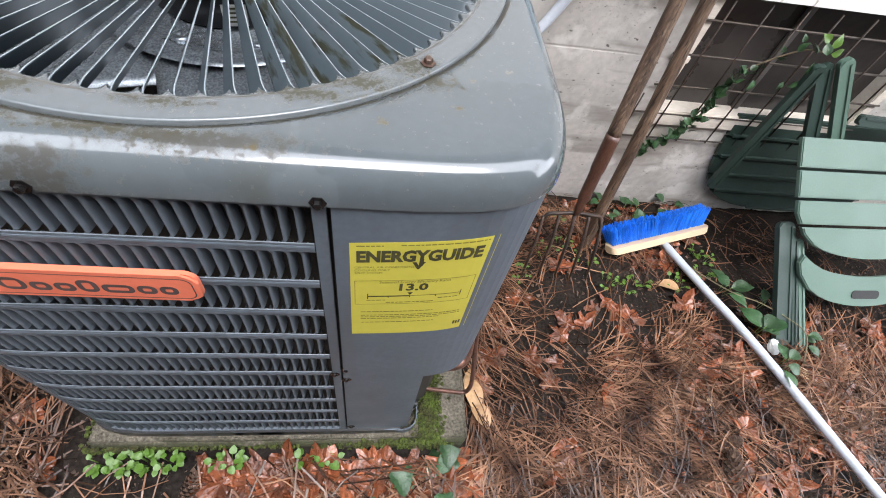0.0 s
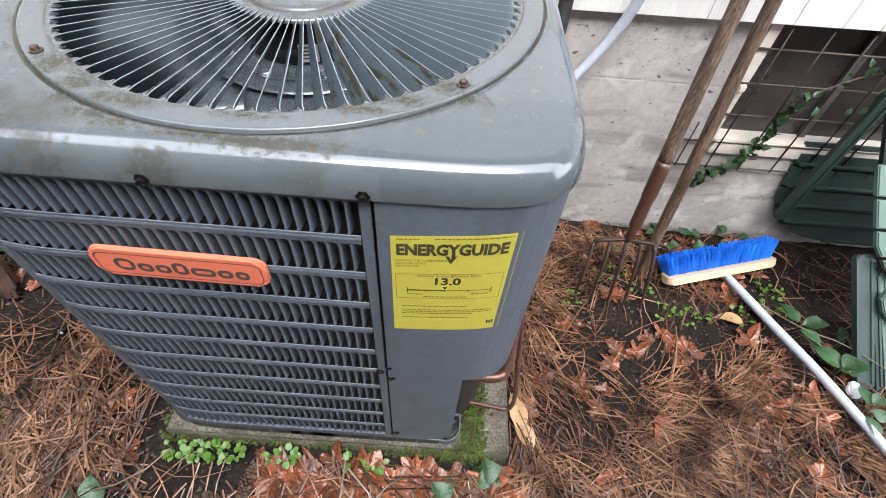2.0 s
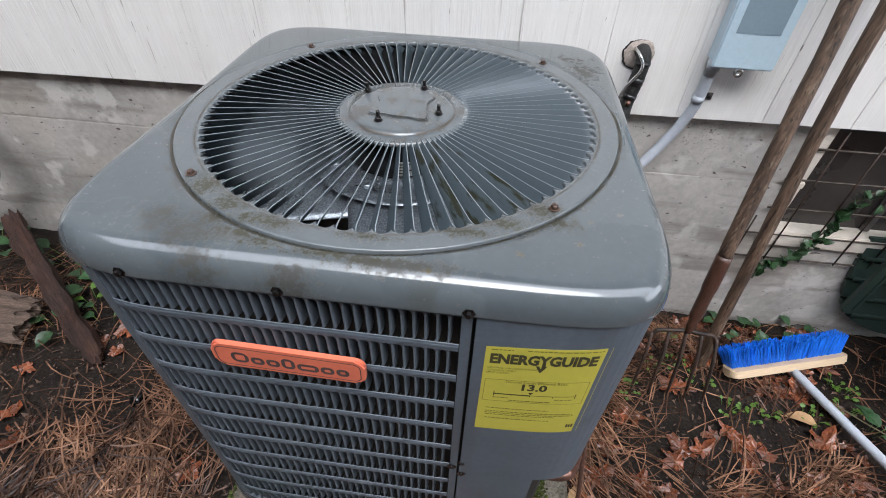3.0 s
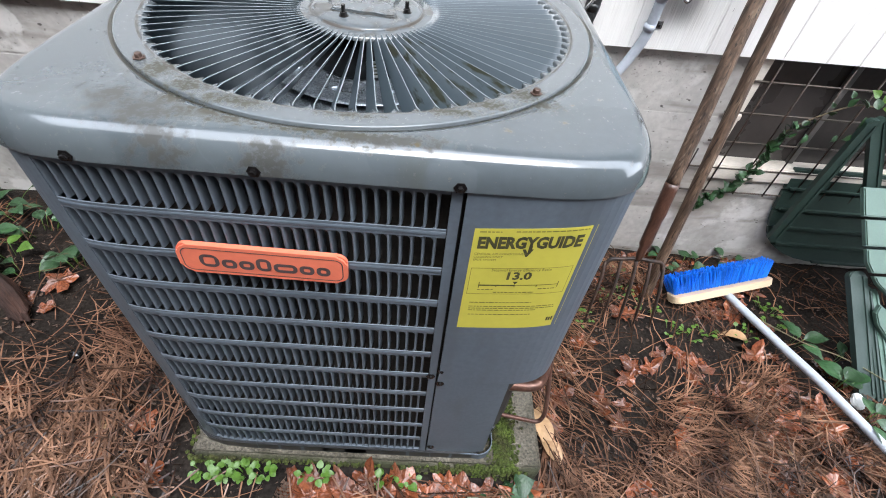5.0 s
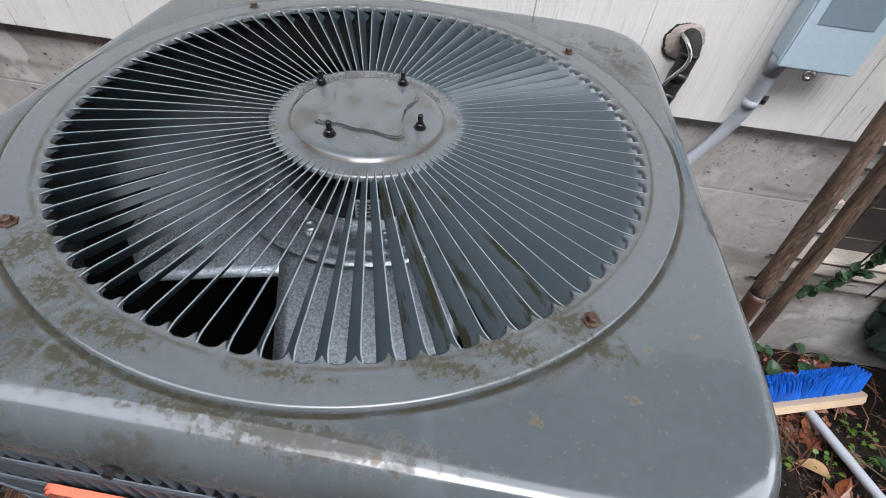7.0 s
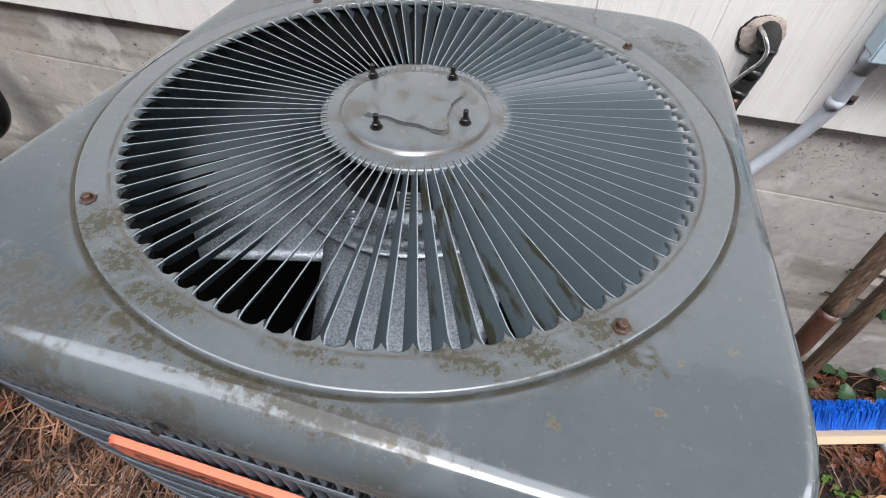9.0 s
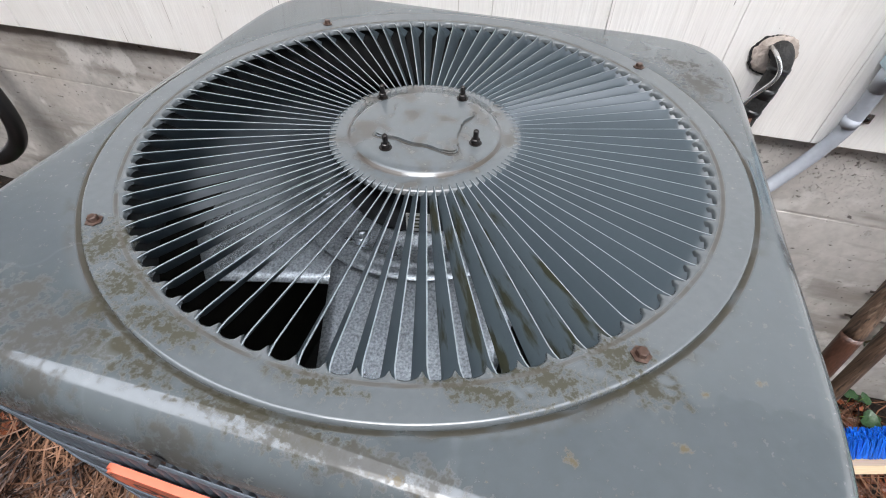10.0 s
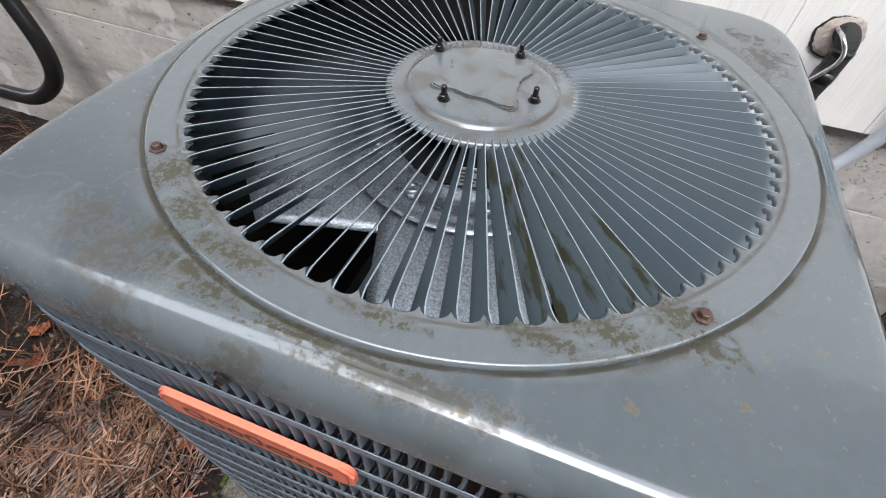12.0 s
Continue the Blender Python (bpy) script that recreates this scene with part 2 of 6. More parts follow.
add_spots(cap_paint, (0.042, 0.041, 0.035), ((-0.176, -0.319, 0.045, 0.030), (-0.215, -0.300, 0.035, 0.030), (0.292, 0.205, 0.035, 0.060), (0.270, 0.255, 0.050, 0.020), (-0.05, -0.357, 0.035, 0.016), (-0.153, -0.350, 0.035, 0.018), (0.06, -0.335, 0.08, 0.014)), 110)
add_spots(cap_paint, (0.075, 0.056, 0.020), ((0.182, -0.299, 0.006, 0.005), (0.296, -0.217, 0.004, 0.003), (0.245, -0.275, 0.005, 0.004), (0.09, -0.338, 0.005, 0.004), (0.26, -0.235, 0.003, 0.003)), 220)
add_tide(cap_paint, (0.150, 0.168, 0.176), 3.6, 0.0040, 0.30)
guard_paint = material("grey_guard_paint", (0.098, 0.111, 0.118), 0.10, 0, (0.110, 0.122, 0.128), 9, 0.7, 140, 0.06, 0.008, rough2=0.25, spec=0.6, coat=0.3)
add_spots(guard_paint, (0.030, 0.027, 0.011), ((-0.107, -0.289, 0.040, 0.012), (-0.082, -0.295, 0.030, 0.012), (-0.150, -0.267, 0.030, 0.022), (0.119, -0.276, 0.045, 0.012), (0.163, -0.256, 0.040, 0.018), (0.205, -0.226, 0.030, 0.022), (-0.190, -0.235, 0.03, 0.03), (0.02, -0.30, 0.04, 0.008)), 210)
add_layer(guard_paint, (0.05, 0.042, 0.03), 40, 0.35, 0.5, band=(0.2945, 0.2965, 0.0015), rough=0.7, strength=0.7)
add_layer(guard_paint, (0.055, 0.042, 0.028), 40, 0.50, 0.64, band=(0.0, 0.10, 0.02), rough=0.5, offset=5.0, strength=0.55)
add_layer(guard_paint, (0.045, 0.035, 0.025), 30, 0.40, 0.5, band=(0.0795, 0.0825, 0.0012), rough=0.6, strength=0.9, front=(0.06, -0.03))
hub_dirt = material("brown_edge_dirt", (0.045, 0.036, 0.026), 0.6, 0, (0.090, 0.095, 0.095), 45, 0.9, 200, 0.3, 0.1)
vane_paint = material("grey_vane_paint", (0.050, 0.067, 0.079), 0.30, 0, (0.054, 0.071, 0.083), 12, 0.3, 200, 0.03, 0.0, rough2=0.28, spec=0.7, per_object=0.06)
mossy_vane = material("mossy_grey_vane_paint", (0.054, 0.071, 0.082), 0.30, 0, (0.058, 0.075, 0.086), 12, 0.3, 200, 0.04, 0.0, rough2=0.30)
add_layer(mossy_vane, (0.017, 0.019, 0.007), 70, 0.50, 0.60, detail=12.0, rough=0.9, strength=1.0, offset=2.2, vary=True, stretch=(0.35, 1, 1.6))
body_paint = material("dark_slate_paint", (0.092, 0.113, 0.137), 0.38, 0, (0.108, 0.128, 0.150), 8, 0.7, 150, 0.08, 0.02, rough2=0.55, spec=0.4)
add_layer(body_paint, (0.070, 0.082, 0.095), 9, 0.50, 0.66, rough=0.35, offset=14.0, strength=0.6, stretch=(3, 3, 0.5))
add_layer(body_paint, (0.085, 0.088, 0.09), 14, 0.60, 0.80, rough=0.6, offset=4.0, strength=0.4)
# lighter colour painted as the highlight along each vane's top lip
lip_glint = material("painted_lip_glint", (0.20, 0.23, 0.245), 0.28, 0.0, (0.15, 0.175, 0.19), 30, 0.7, 200, 0.15, 0.0, spec=0.8)
# near-black colour that stands in for shade inside hollows
inside_shade = material("inside_shade", (0.012, 0.013, 0.014), 0.7, 0, (0.02, 0.018, 0.015), 10, 0.5, 80, 0.2, 0.05)
# coil coloured near black for the shade behind the louvre slots
coil_metal = material("shade_dark_coil_fins", (0.022, 0.019, 0.016), 0.7, 0.1, (0.012, 0.010, 0.008), 30, 0.6, 200, 0.3, 0.1)
galvanised = material("wet_galvanised_steel", (0.36, 0.40, 0.44), 0.24, 0.80, (0.24, 0.27, 0.30), 14, 0.7, 420, 0.45, 0.10, rough2=0.42)
black_steel = material("black_motor_paint", (0.014, 0.014, 0.015), 0.35, 0.0, None, 10, 0.4, 100, 0.1, 0.03)
dark_bolt = material("dark_wet_bolt", (0.014, 0.013, 0.013), 0.2, 0.5, (0.024, 0.018, 0.016), 40, 0.6, 200, 0.2, 0.05)
rust = material("rusty_bolt", (0.060, 0.030, 0.020), 0.4, 0.3, (0.11, 0.075, 0.06), 70, 0.8, 250, 0.3, 0.2)
orange = material("orange_badge_plastic", (0.74, 0.185, 0.105), 0.4, 0, (0.70, 0.170, 0.098), 10, 0.4, 120, 0.04, 0.01)
orange_dark = material("badge_line_paint", (0.085, 0.06, 0.06), 0.45, 0, None, 20, 0.3, 100, 0.1, 0.0)
yellow = material("yellow_label_film", (0.53, 0.475, 0.070), 0.42, 0, (0.49, 0.435, 0.068), 9, 0.5, 90, 0.03, 0.02)
print_ink = material("faded_black_print", (0.035, 0.034, 0.015), 0.6, 0, (0.09, 0.085, 0.03), 60, 0.7, 200, 0.1, 0.0)
pale_ink = material("pale_small_print", (0.13, 0.12, 0.03), 0.6, 0, (0.20, 0.18, 0.035), 90, 0.7, 200, 0.1, 0.0)
paper_white = material("white_sticker", (0.55, 0.55, 0.53), 0.5, 0, None, 30, 0.3, 100, 0.05, 0.0)
copper = material("weathered_copper", (0.17, 0.085, 0.06), 0.38, 0.6, (0.10, 0.06, 0.05), 20, 0.7, 150, 0.2, 0.06)
brass = material("pale_valve_metal", (0.45, 0.45, 0.42), 0.35, 0.8, None, 20, 0.4, 150, 0.15, 0.05)
concrete = material("board_marked_concrete", (0.49, 0.462, 0.430), 0.85, 0, (0.26, 0.243, 0.225), 3.6, 0.8, 60, 0.10, 0.35, bump_scale=38, detail=10)
add_layer(concrete, (0.17, 0.155, 0.14), 38, 0.66, 0.74, detail=4, strength=0.75, offset=2)
add_layer(concrete, (0.34, 0.27, 0.20), 2.2, 0.55, 0.75, strength=0.5, offset=7)
add_layer(concrete, (0.22, 0.195, 0.17), 6, 0.54, 0.68, strength=0.7, offset=17, stretch=(0.6, 1, 3.5), detail=12)
add_layer(concrete, (0.07, 0.06, 0.052), 48, 0.655, 0.70, strength=0.9, offset=27, stretch=(0.7, 1, 1.4), detail=6)
add_layer(concrete, (0.66, 0.64, 0.61), 9, 0.60, 0.66, strength=0.6, offset=37, detail=12)
add_pits(concrete, 190, 0.60, 0.74, 0.004, (0.26, 0.24, 0.22), band=(0.74, 0.95))
add_pits(concrete, 105, 0.67, 0.73, 0.005, (0.19, 0.17, 0.15))
pad_concrete = material("old_pad_concrete", (0.135, 0.118, 0.090), 0.9, 0, (0.045, 0.038, 0.024), 12, 0.9, 190, 0.55, 0.8, bump_scale=190)
add_layer(pad_concrete, (0.028, 0.030, 0.010), 20, 0.30, 0.50, detail=10, strength=0.95, front=(-0.362, -0.371), offset=4.0)
moss_mat = material("green_moss", (0.050, 0.072, 0.008), 0.95, 0, (0.030, 0.024, 0.008), 30, 0.8, 300, 0.4, 0.8, island=0.35)
white_paint = material("weathered_white_paint", (0.86, 0.84, 0.81), 0.6, 0, (0.79, 0.755, 0.72), 5, 0.5, 120, 0.04, 0.5, bump_scale=60, stretch=(4, 1, 0.16), per_object=0.03)
add_layer(white_paint, (0.42, 0.38, 0.34), 45, 0.72, 0.78, strength=0.5, offset=3)
add_layer(white_paint, (0.34, 0.29, 0.25), 22, 0.65, 0.69, strength=0.7, offset=5, stretch=(6, 1, 0.16), patch=1.5)
add_layer(white_paint, (0.20, 0.17, 0.15), 30, 0.70, 0.72, strength=0.85, offset=25, stretch=(5, 1, 0.5))
add_layer(white_paint, (0.50, 0.45, 0.40), 30, 0.54, 0.62, strength=0.14, offset=35, stretch=(7, 1, 0.10), patch=1.6)
frame_paint = material("cream_window_paint", (0.66, 0.60, 0.53), 0.6, 0, (0.50, 0.44, 0.38), 12, 0.6, 120, 0.08, 0.25, bump_scale=60, stretch=(0.5, 1, 3))
glass_dark = material("dusty_dark_glass", (0.040, 0.035, 0.033), 0.2, 0, (0.07, 0.06, 0.055), 3, 0.8, 50, 0.1, 0.0, rough2=0.4)
# glass-like grey painted for a reflection in the window
reflection_grey = material("window_reflection_grey", (0.10, 0.092, 0.085), 0.5, 0, (0.06, 0.055, 0.05), 20, 0.6, 120, 0.1, 0.05)
wire_mat = material("weathered_wire", (0.060, 0.050, 0.045), 0.55, 0.4, (0.12, 0.09, 0.07), 40, 0.6, 200, 0.2, 0.1)
soil = material("wet_dark_soil", (0.012, 0.0095, 0.008), 0.8, 0, (0.025, 0.019, 0.015), 9, 0.8, 130, 0.5, 0.9, bump_scale=90, rough2=0.6, spec=0.08)
add_layer(soil, (0.11, 0.09, 0.075), 170, 0.68, 0.73, detail=3, strength=0.4, offset=2)
needle_mat = material("brown_pine_needles", (0.190, 0.100, 0.060), 0.24, 0, (0.026, 0.012, 0.008), 9, 1.0, 200, 0.1, 0.0, island=0.85, spec=0.28)
leaf_mat = material("wet_fallen_leaf", (0.225, 0.068, 0.029), 0.08, 0, (0.085, 0.034, 0.020), 22, 0.9, 140, 0.3, 0.5, per_object=0.45, island=0.4, rough2=0.4)
pale_leaf = material("pale_dead_leaf", (0.42, 0.26, 0.13), 0.55, 0, (0.26, 0.14, 0.07), 30, 0.7, 140, 0.2, 0.3)
green_leaf = material("glossy_green_leaf", (0.030, 0.074, 0.026), 0.38, 0, (0.014, 0.040, 0.016), 40, 0.7, 150, 0.2, 0.35, per_object=0.3, island=0.3)
weed_leaf = material("fresh_weed_leaf", (0.075, 0.150, 0.018), 0.42, 0, (0.04, 0.090, 0.014), 50, 0.6, 150, 0.15, 0.15, island=0.3)
stem_mat = material("brown_vine_stem", (0.13, 0.09, 0.055), 0.7, 0, (0.10, 0.12, 0.05), 30, 0.6, 120, 0.2, 0.2)
old_wood = material("old_brown_handle_wood", (0.135, 0.085, 0.056), 0.6, 0, (0.050, 0.030, 0.020), 16, 0.95, 60, 0.45, 0.9, bump_scale=60, stretch=(4, 4, 0.06))
add_layer(old_wood, (0.24, 0.18, 0.13), 40, 0.58, 0.70, stretch=(4, 4, 0.07), strength=0.7, offset=6.0)
add_layer(old_wood, (0.018, 0.011, 0.008), 55, 0.58, 0.65, stretch=(4, 4, 0.05), strength=0.9, offset=16.0)
dark_wood = material("rust_stained_wet_wood", (0.075, 0.034, 0.022), 0.32, 0, (0.04, 0.02, 0.015), 12, 0.7, 90, 0.3, 0.3, stretch=(4, 4, 0.4))
timber = material("rotting_timber", (0.042, 0.019, 0.013), 0.6, 0, (0.018, 0.010, 0.008), 14, 0.9, 90, 0.5, 1.0, bump_scale=60, stretch=(0.3, 4, 4), rough2=0.75, spec=0.3)
fence_wood = material("unseen_fence_wood", (0.085, 0.080, 0.074), 0.8, 0, (0.055, 0.051, 0.047), 6, 0.6, 60, 0.2, 0.3, stretch=(4, 4, 0.3))
grey_timber = material("weathered_split_timber", (0.12, 0.080, 0.058), 0.75, 0, (0.050, 0.032, 0.024), 14, 0.9, 110, 0.5, 1.0, bump_scale=50, stretch=(0.25, 5, 5))
iron = material("black_rusty_iron", (0.020, 0.014, 0.011), 0.55, 0.2, (0.07, 0.035, 0.022), 25, 0.7, 150, 0.3, 0.2)
bristle = material("blue_bristle_plastic", (0.010, 0.16, 0.68), 0.4, 0, (0.006, 0.09, 0.48), 30, 0.6, 150, 0.1, 0.0, island=0.30)
pale_wood = material("pale_broom_wood", (0.66, 0.50, 0.33), 0.5, 0, (0.56, 0.40, 0.25), 10, 0.6, 80, 0.1, 0.1, stretch=(0.3, 4, 4))
grey_pole = material("pale_grey_coated_pole", (0.42, 0.45, 0.50), 0.4, 0, (0.36, 0.38, 0.42), 12, 0.5, 120, 0.05, 0.02)
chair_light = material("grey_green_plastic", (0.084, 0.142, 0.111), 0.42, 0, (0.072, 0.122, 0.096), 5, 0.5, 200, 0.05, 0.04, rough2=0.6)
# the chair's green plastic again, darkened for its shaded sides and underside
chair_shaded = material("shaded_green_plastic", (0.023, 0.044, 0.036), 0.45, 0, (0.017, 0.033, 0.027), 6, 0.6, 150, 0.1, 0.06, rough2=0.6)
panel_film = material("faded_grey_label", (0.22, 0.29, 0.34), 0.4, 0, (0.19, 0.26, 0.31), 7, 0.5, 150, 0.04, 0.02)
nut_black = material("black_nut_skin", (0.004, 0.004, 0.004), 0.10, 0, (0.008, 0.007, 0.006), 30, 0.5, 100, 0.1, 0.05)
box_paint = material("pale_blue_grey_steel", (0.47, 0.60, 0.68), 0.35, 0, (0.43, 0.55, 0.63), 7, 0.5, 150, 0.04, 0.02)
conduit_mat = material("grey_flexible_conduit", (0.42, 0.45, 0.50), 0.45, 0, (0.34, 0.36, 0.40), 15, 0.5, 120, 0.06, 0.02)
foam = material("black_foam_sleeve", (0.012, 0.012, 0.012), 0.7, 0, (0.025, 0.024, 0.023), 40, 0.6, 300, 0.3, 0.6)
silver = material("bare_silver_wire", (0.62, 0.62, 0.62), 0.25, 0.9, None, 30, 0.3, 150, 0.1, 0.02)
putty = material("pale_sealing_putty", (0.52, 0.45, 0.40), 0.85, 0, (0.34, 0.28, 0.24), 40, 0.7, 150, 0.2, 0.6)
black_rubber = material("black_wet_pipe", (0.010, 0.010, 0.011), 0.28, 0, (0.02, 0.02, 0.02), 12, 0.5, 100, 0.1, 0.03)
cone_mat = material("brown_pine_cone", (0.075, 0.042, 0.028), 0.7, 0, (0.12, 0.075, 0.05), 60, 0.7, 200, 0.3, 0.4, island=0.3)


# ---- mesh tools ----
def empty(name, at=(0, 0, 0)):
    ob = new(name)
    ob.location = at
    ob.empty_display_size = 0.05
    return ob


def data(name, verts, faces, mat, smooth=False):
    me = bpy.data.meshes.new(name)
    me.from_pydata([tuple(v) for v in verts], [], faces)
    me.materials.append(mat)
    if smooth:
        me.polygons.foreach_set("use_smooth", [True] * len(me.polygons))
    me.update()
    return me


def part(name, mesh, parent=None, label="", m=None):
    """Links a mesh as one object, under a thing where one is given."""
    ob = new(name, mesh)
    if m is not None:
        ob.matrix_basis = m
    if parent is not None:
        ob.parent = parent
    if label:
        tagged(ob, label)
    return ob


def bm_data(name, bm, mat, smooth=False):
    me = bpy.data.meshes.new(name)
    bmesh.ops.recalc_face_normals(bm, faces=bm.faces)
    bm.to_mesh(me)
    bm.free()
    me.materials.append(mat)
    if smooth:
        me.polygons.foreach_set("use_smooth", [True] * len(me.polygons))
    return me


def box(name, lo, hi, mat, bevel=0.003, segs=2):
    bm = bmesh.new()
    bmesh.ops.create_cube(bm, size=1)
    for v in bm.verts:
        v.co = Vector([lo[i] + (v.co[i] + 0.5) * (hi[i] - lo[i]) for i in range(3)])
    if bevel:
        bmesh.ops.bevel(bm, geom=list(bm.edges), offset=bevel, segments=segs, affect="EDGES")
    return bm_data(name, bm, mat)


def tube(name, pts, radius, mat, sides=10, caps=True, smooth=True):
    """A tube along points; radius may be one number or one for each point."""
    pts = [Vector(p) for p in pts]
    rs = radius if isinstance(radius, (list, tuple)) else [radius] * len(pts)
    verts, faces = [], []
    ref = Vector((0.13, 0.21, 0.97))
    u = None
    for i, p in enumerate(pts):
        d = (pts[min(i + 1, len(pts) - 1)] - pts[max(i - 1, 0)]).normalized()
        u = (ref - d * ref.dot(d)) if u is None else (u - d * u.dot(d))
        if u.length < 1e-4:
            u = d.orthogonal()
        u.normalize()
        w = d.cross(u)
        for k in range(sides):
            a = 2 * math.pi * k / sides
            verts.append(p + (u * math.cos(a) + w * math.sin(a)) * rs[i])
    for i in range(len(pts) - 1):
        for k in range(sides):
            a, b = i * sides + k, i * sides + (k + 1) % sides
            faces.append((a, b, b + sides, a + sides))
    if caps:
        faces.append(tuple(range(sides))[::-1])
        faces.append(tuple(range((len(pts) - 1) * sides, len(pts) * sides)))
    return data(name, verts, faces, mat, smooth)


def curve_pts(ctrl, n=8):
    """A smooth line through control points."""
    c = [Vector(p) for p in ctrl]
    c = [2 * c[0] - c[1]] + c + [2 * c[-1] - c[-2]]
    out = []
    for i in range(1, len(c) - 2):
        for k in range(n):
            t = k / n
            a, b, d, e = c[i - 1], c[i], c[i + 1], c[i + 2]
            out.append(0.5 * (2 * b + (d - a) * t + (2 * a - 5 * b + 4 * d - e) * t * t + (3 * b - a - 3 * d + e) * t ** 3))
    return out + [c[-2]]


def slab(name, outline, thick, mat, bevel=0.0):
    """A flat outline (x, y) made thick along z, from 0 down to -thick."""
    bm = bmesh.new()
    top = [bm.verts.new((x, y, 0)) for x, y in outline]
    low = [bm.verts.new((x, y, -thick)) for x, y in outline]
    face = bm.faces.new(top)
    bm.faces.new(low[::-1])
    n = len(top)
    for i in range(n):
        bm.faces.new((top[i], low[i], low[(i + 1) % n], top[(i + 1) % n]))
    if bevel:
        bmesh.ops.bevel(bm, geom=list(face.edges), offset=bevel, segments=2, affect="EDGES")
    return bm_data(name, bm, mat)


def lathe(name, profile, mat, sides=64, smooth=True):
    """Profile of (r, z) turned round z."""
    verts, faces = [], []
    for r, z in profile:
        for k in range(sides):
            a = 2 * math.pi * k / sides
            verts.append((r * math.cos(a), r * math.sin(a), z))
    for i in range(len(profile) - 1):
        for k in range(sides):
            a, b = i * sides + k, i * sides + (k + 1) % sides
            faces.append((a, b, b + sides, a + sides))
    return data(name, verts, faces, mat, smooth)


def rounded(w, h, r, n=6):
    """Outline of a rectangle with round corners, centred."""
    out = []
    for cx, cy, a0 in ((w / 2 - r, h / 2 - r, 0), (-w / 2 + r, h / 2 - r, 90), (-w / 2 + r, -h / 2 + r, 180), (w / 2 - r, -h / 2 + r, 270)):
        for k in range(n + 1):
            a = radians(a0 + 90 * k / n)
            out.append((cx + r * math.cos(a), cy + r * math.sin(a)))
    return out


def frame_of(origin, x_axis, y_axis):
    """A pose with the given x axis, and y as near as may be to y_axis."""
    x = Vector(x_axis).normalized()
    z = x.cross(Vector(y_axis)).normalized()
    y = z.cross(x)
    return Matrix.Translation(origin) @ Matrix((x, y, z)).transposed().to_4x4()


def ground_z(x, y):
    """Height of the ground: a little higher in front and to the unit's far side, lower along the wall."""
    z = 0.07 if x < -0.1 else 0.07 - 0.082 * min(1.0, (x + 0.1) / 1.1)
    z -= 0.03 * max(0.0, min(1.0, (y - 0.2) / 0.3))
    if y < -0.25:
        z += 0.072 * max(0.0, 1 - abs(x - 0.02) / 0.95) * max(0.25, 1 - max(0.0, -y - 0.42) / 0.25)
    return z + 0.012 * noise.noise(Vector((x * 4, y * 4, 0))) + 0.006 * noise.noise(Vector((x * 14, y * 14, 3)))


# ---- ground and house wall ----
def build_ground():
    xs = sorted(set([-60, -25, -10, -5, -3.5] + [round(-2.6 + 0.03 * i, 3) for i in range(175)] + [3.5, 5, 10, 25, 60]))
    ys = sorted(set([-60, -25, -10, -5, -3, -2, -1.5] + [round(-1.3 + 0.03 * i, 3) for i in range(68)] + [1.5, 5, 25, 60]))
    verts = [(x, y, ground_z(x, y) + (0.006 * noise.noise(Vector((x * 40, y * 40, 9))) if abs(x) < 2.6 else 0)) for y in ys for x in xs]
    n = len(xs)
    faces = [(j * n + i, j * n + i + 1, (j + 1) * n + i + 1, (j + 1) * n + i) for j in range(len(ys) - 1) for i in range(n - 1)]
    tagged(part("ground", data("ground", verts, faces, soil, True)), "wet dark soil littered with needles and leaves", "ground", kind="structure")


build_ground()
WALL_Y, SIDE_Y = 0.495, 0.470
WIN = (0.955, 1.66, 0.325, 0.80)


def build_foundation():
    wall = tagged(empty("wall_foundation"), "pale board-marked concrete foundation wall with stains", "wall", kind="structure")
    x0, x1, z0, z1 = WIN
    for lo, hi in (((-4, WALL_Y, -0.4), (x0, WALL_Y + 0.25, 0.90)), ((x0, WALL_Y, -0.4), (x1, WALL_Y + 0.25, z0)),
                   ((x1, WALL_Y, -0.4), (5, WALL_Y + 0.25, 0.90)), ((x0, WALL_Y, z1), (x1, WALL_Y + 0.25, 0.90))):
        part("concrete", box("concrete", lo, hi, concrete, 0.0), wall)
    # thin ledges where the casting boards met
    for z, d in ((0.535, 0.0015), (0.27, 0.0012)):
        part("board_mark", box("board_mark", (-4, WALL_Y - d, z), (x0 - 0.01, WALL_Y + 0.01, z + 0.26), concrete, 0.001), wall)


def siding_bottom(x):
    return 0.700 + 0.012 * x


def build_siding():
    wall = tagged(empty("wall_siding"), "white painted wooden siding boards, weathered and cracked", "wall", kind="structure")
    pitch, x, i = 0.203, -3.88, 0
    while x < 4.8:
        zb = siding_bottom(x)
        bm = bmesh.new()
        bmesh.ops.create_cube(bm, size=1)
        for v in bm.verts:
            px = x + 0.0005 + (v.co.x + 0.5) * (pitch - 0.001)
            v.co = Vector((px, SIDE_Y + 0.018 * (v.co.y + 0.5), siding_bottom(px) if v.co.z < 0 else 3.0))
        bmesh.ops.bevel(bm, geom=[e for e in bm.edges if abs(e.verts[0].co.z - e.verts[1].co.z) > 0.5], offset=0.0007, segments=1, affect="EDGES")
        ob = part("plank", bm_data("plank", bm, white_paint), wall)
        ob.location.y = random.uniform(-0.0012, 0.0012)
        x += pitch
    part("sheathing", box("sheathing", (-4, SIDE_Y + 0.0195, 0.74), (5, SIDE_Y + 0.20, 3.0), white_paint, 0.0), wall)


build_foundation()
build_siding()


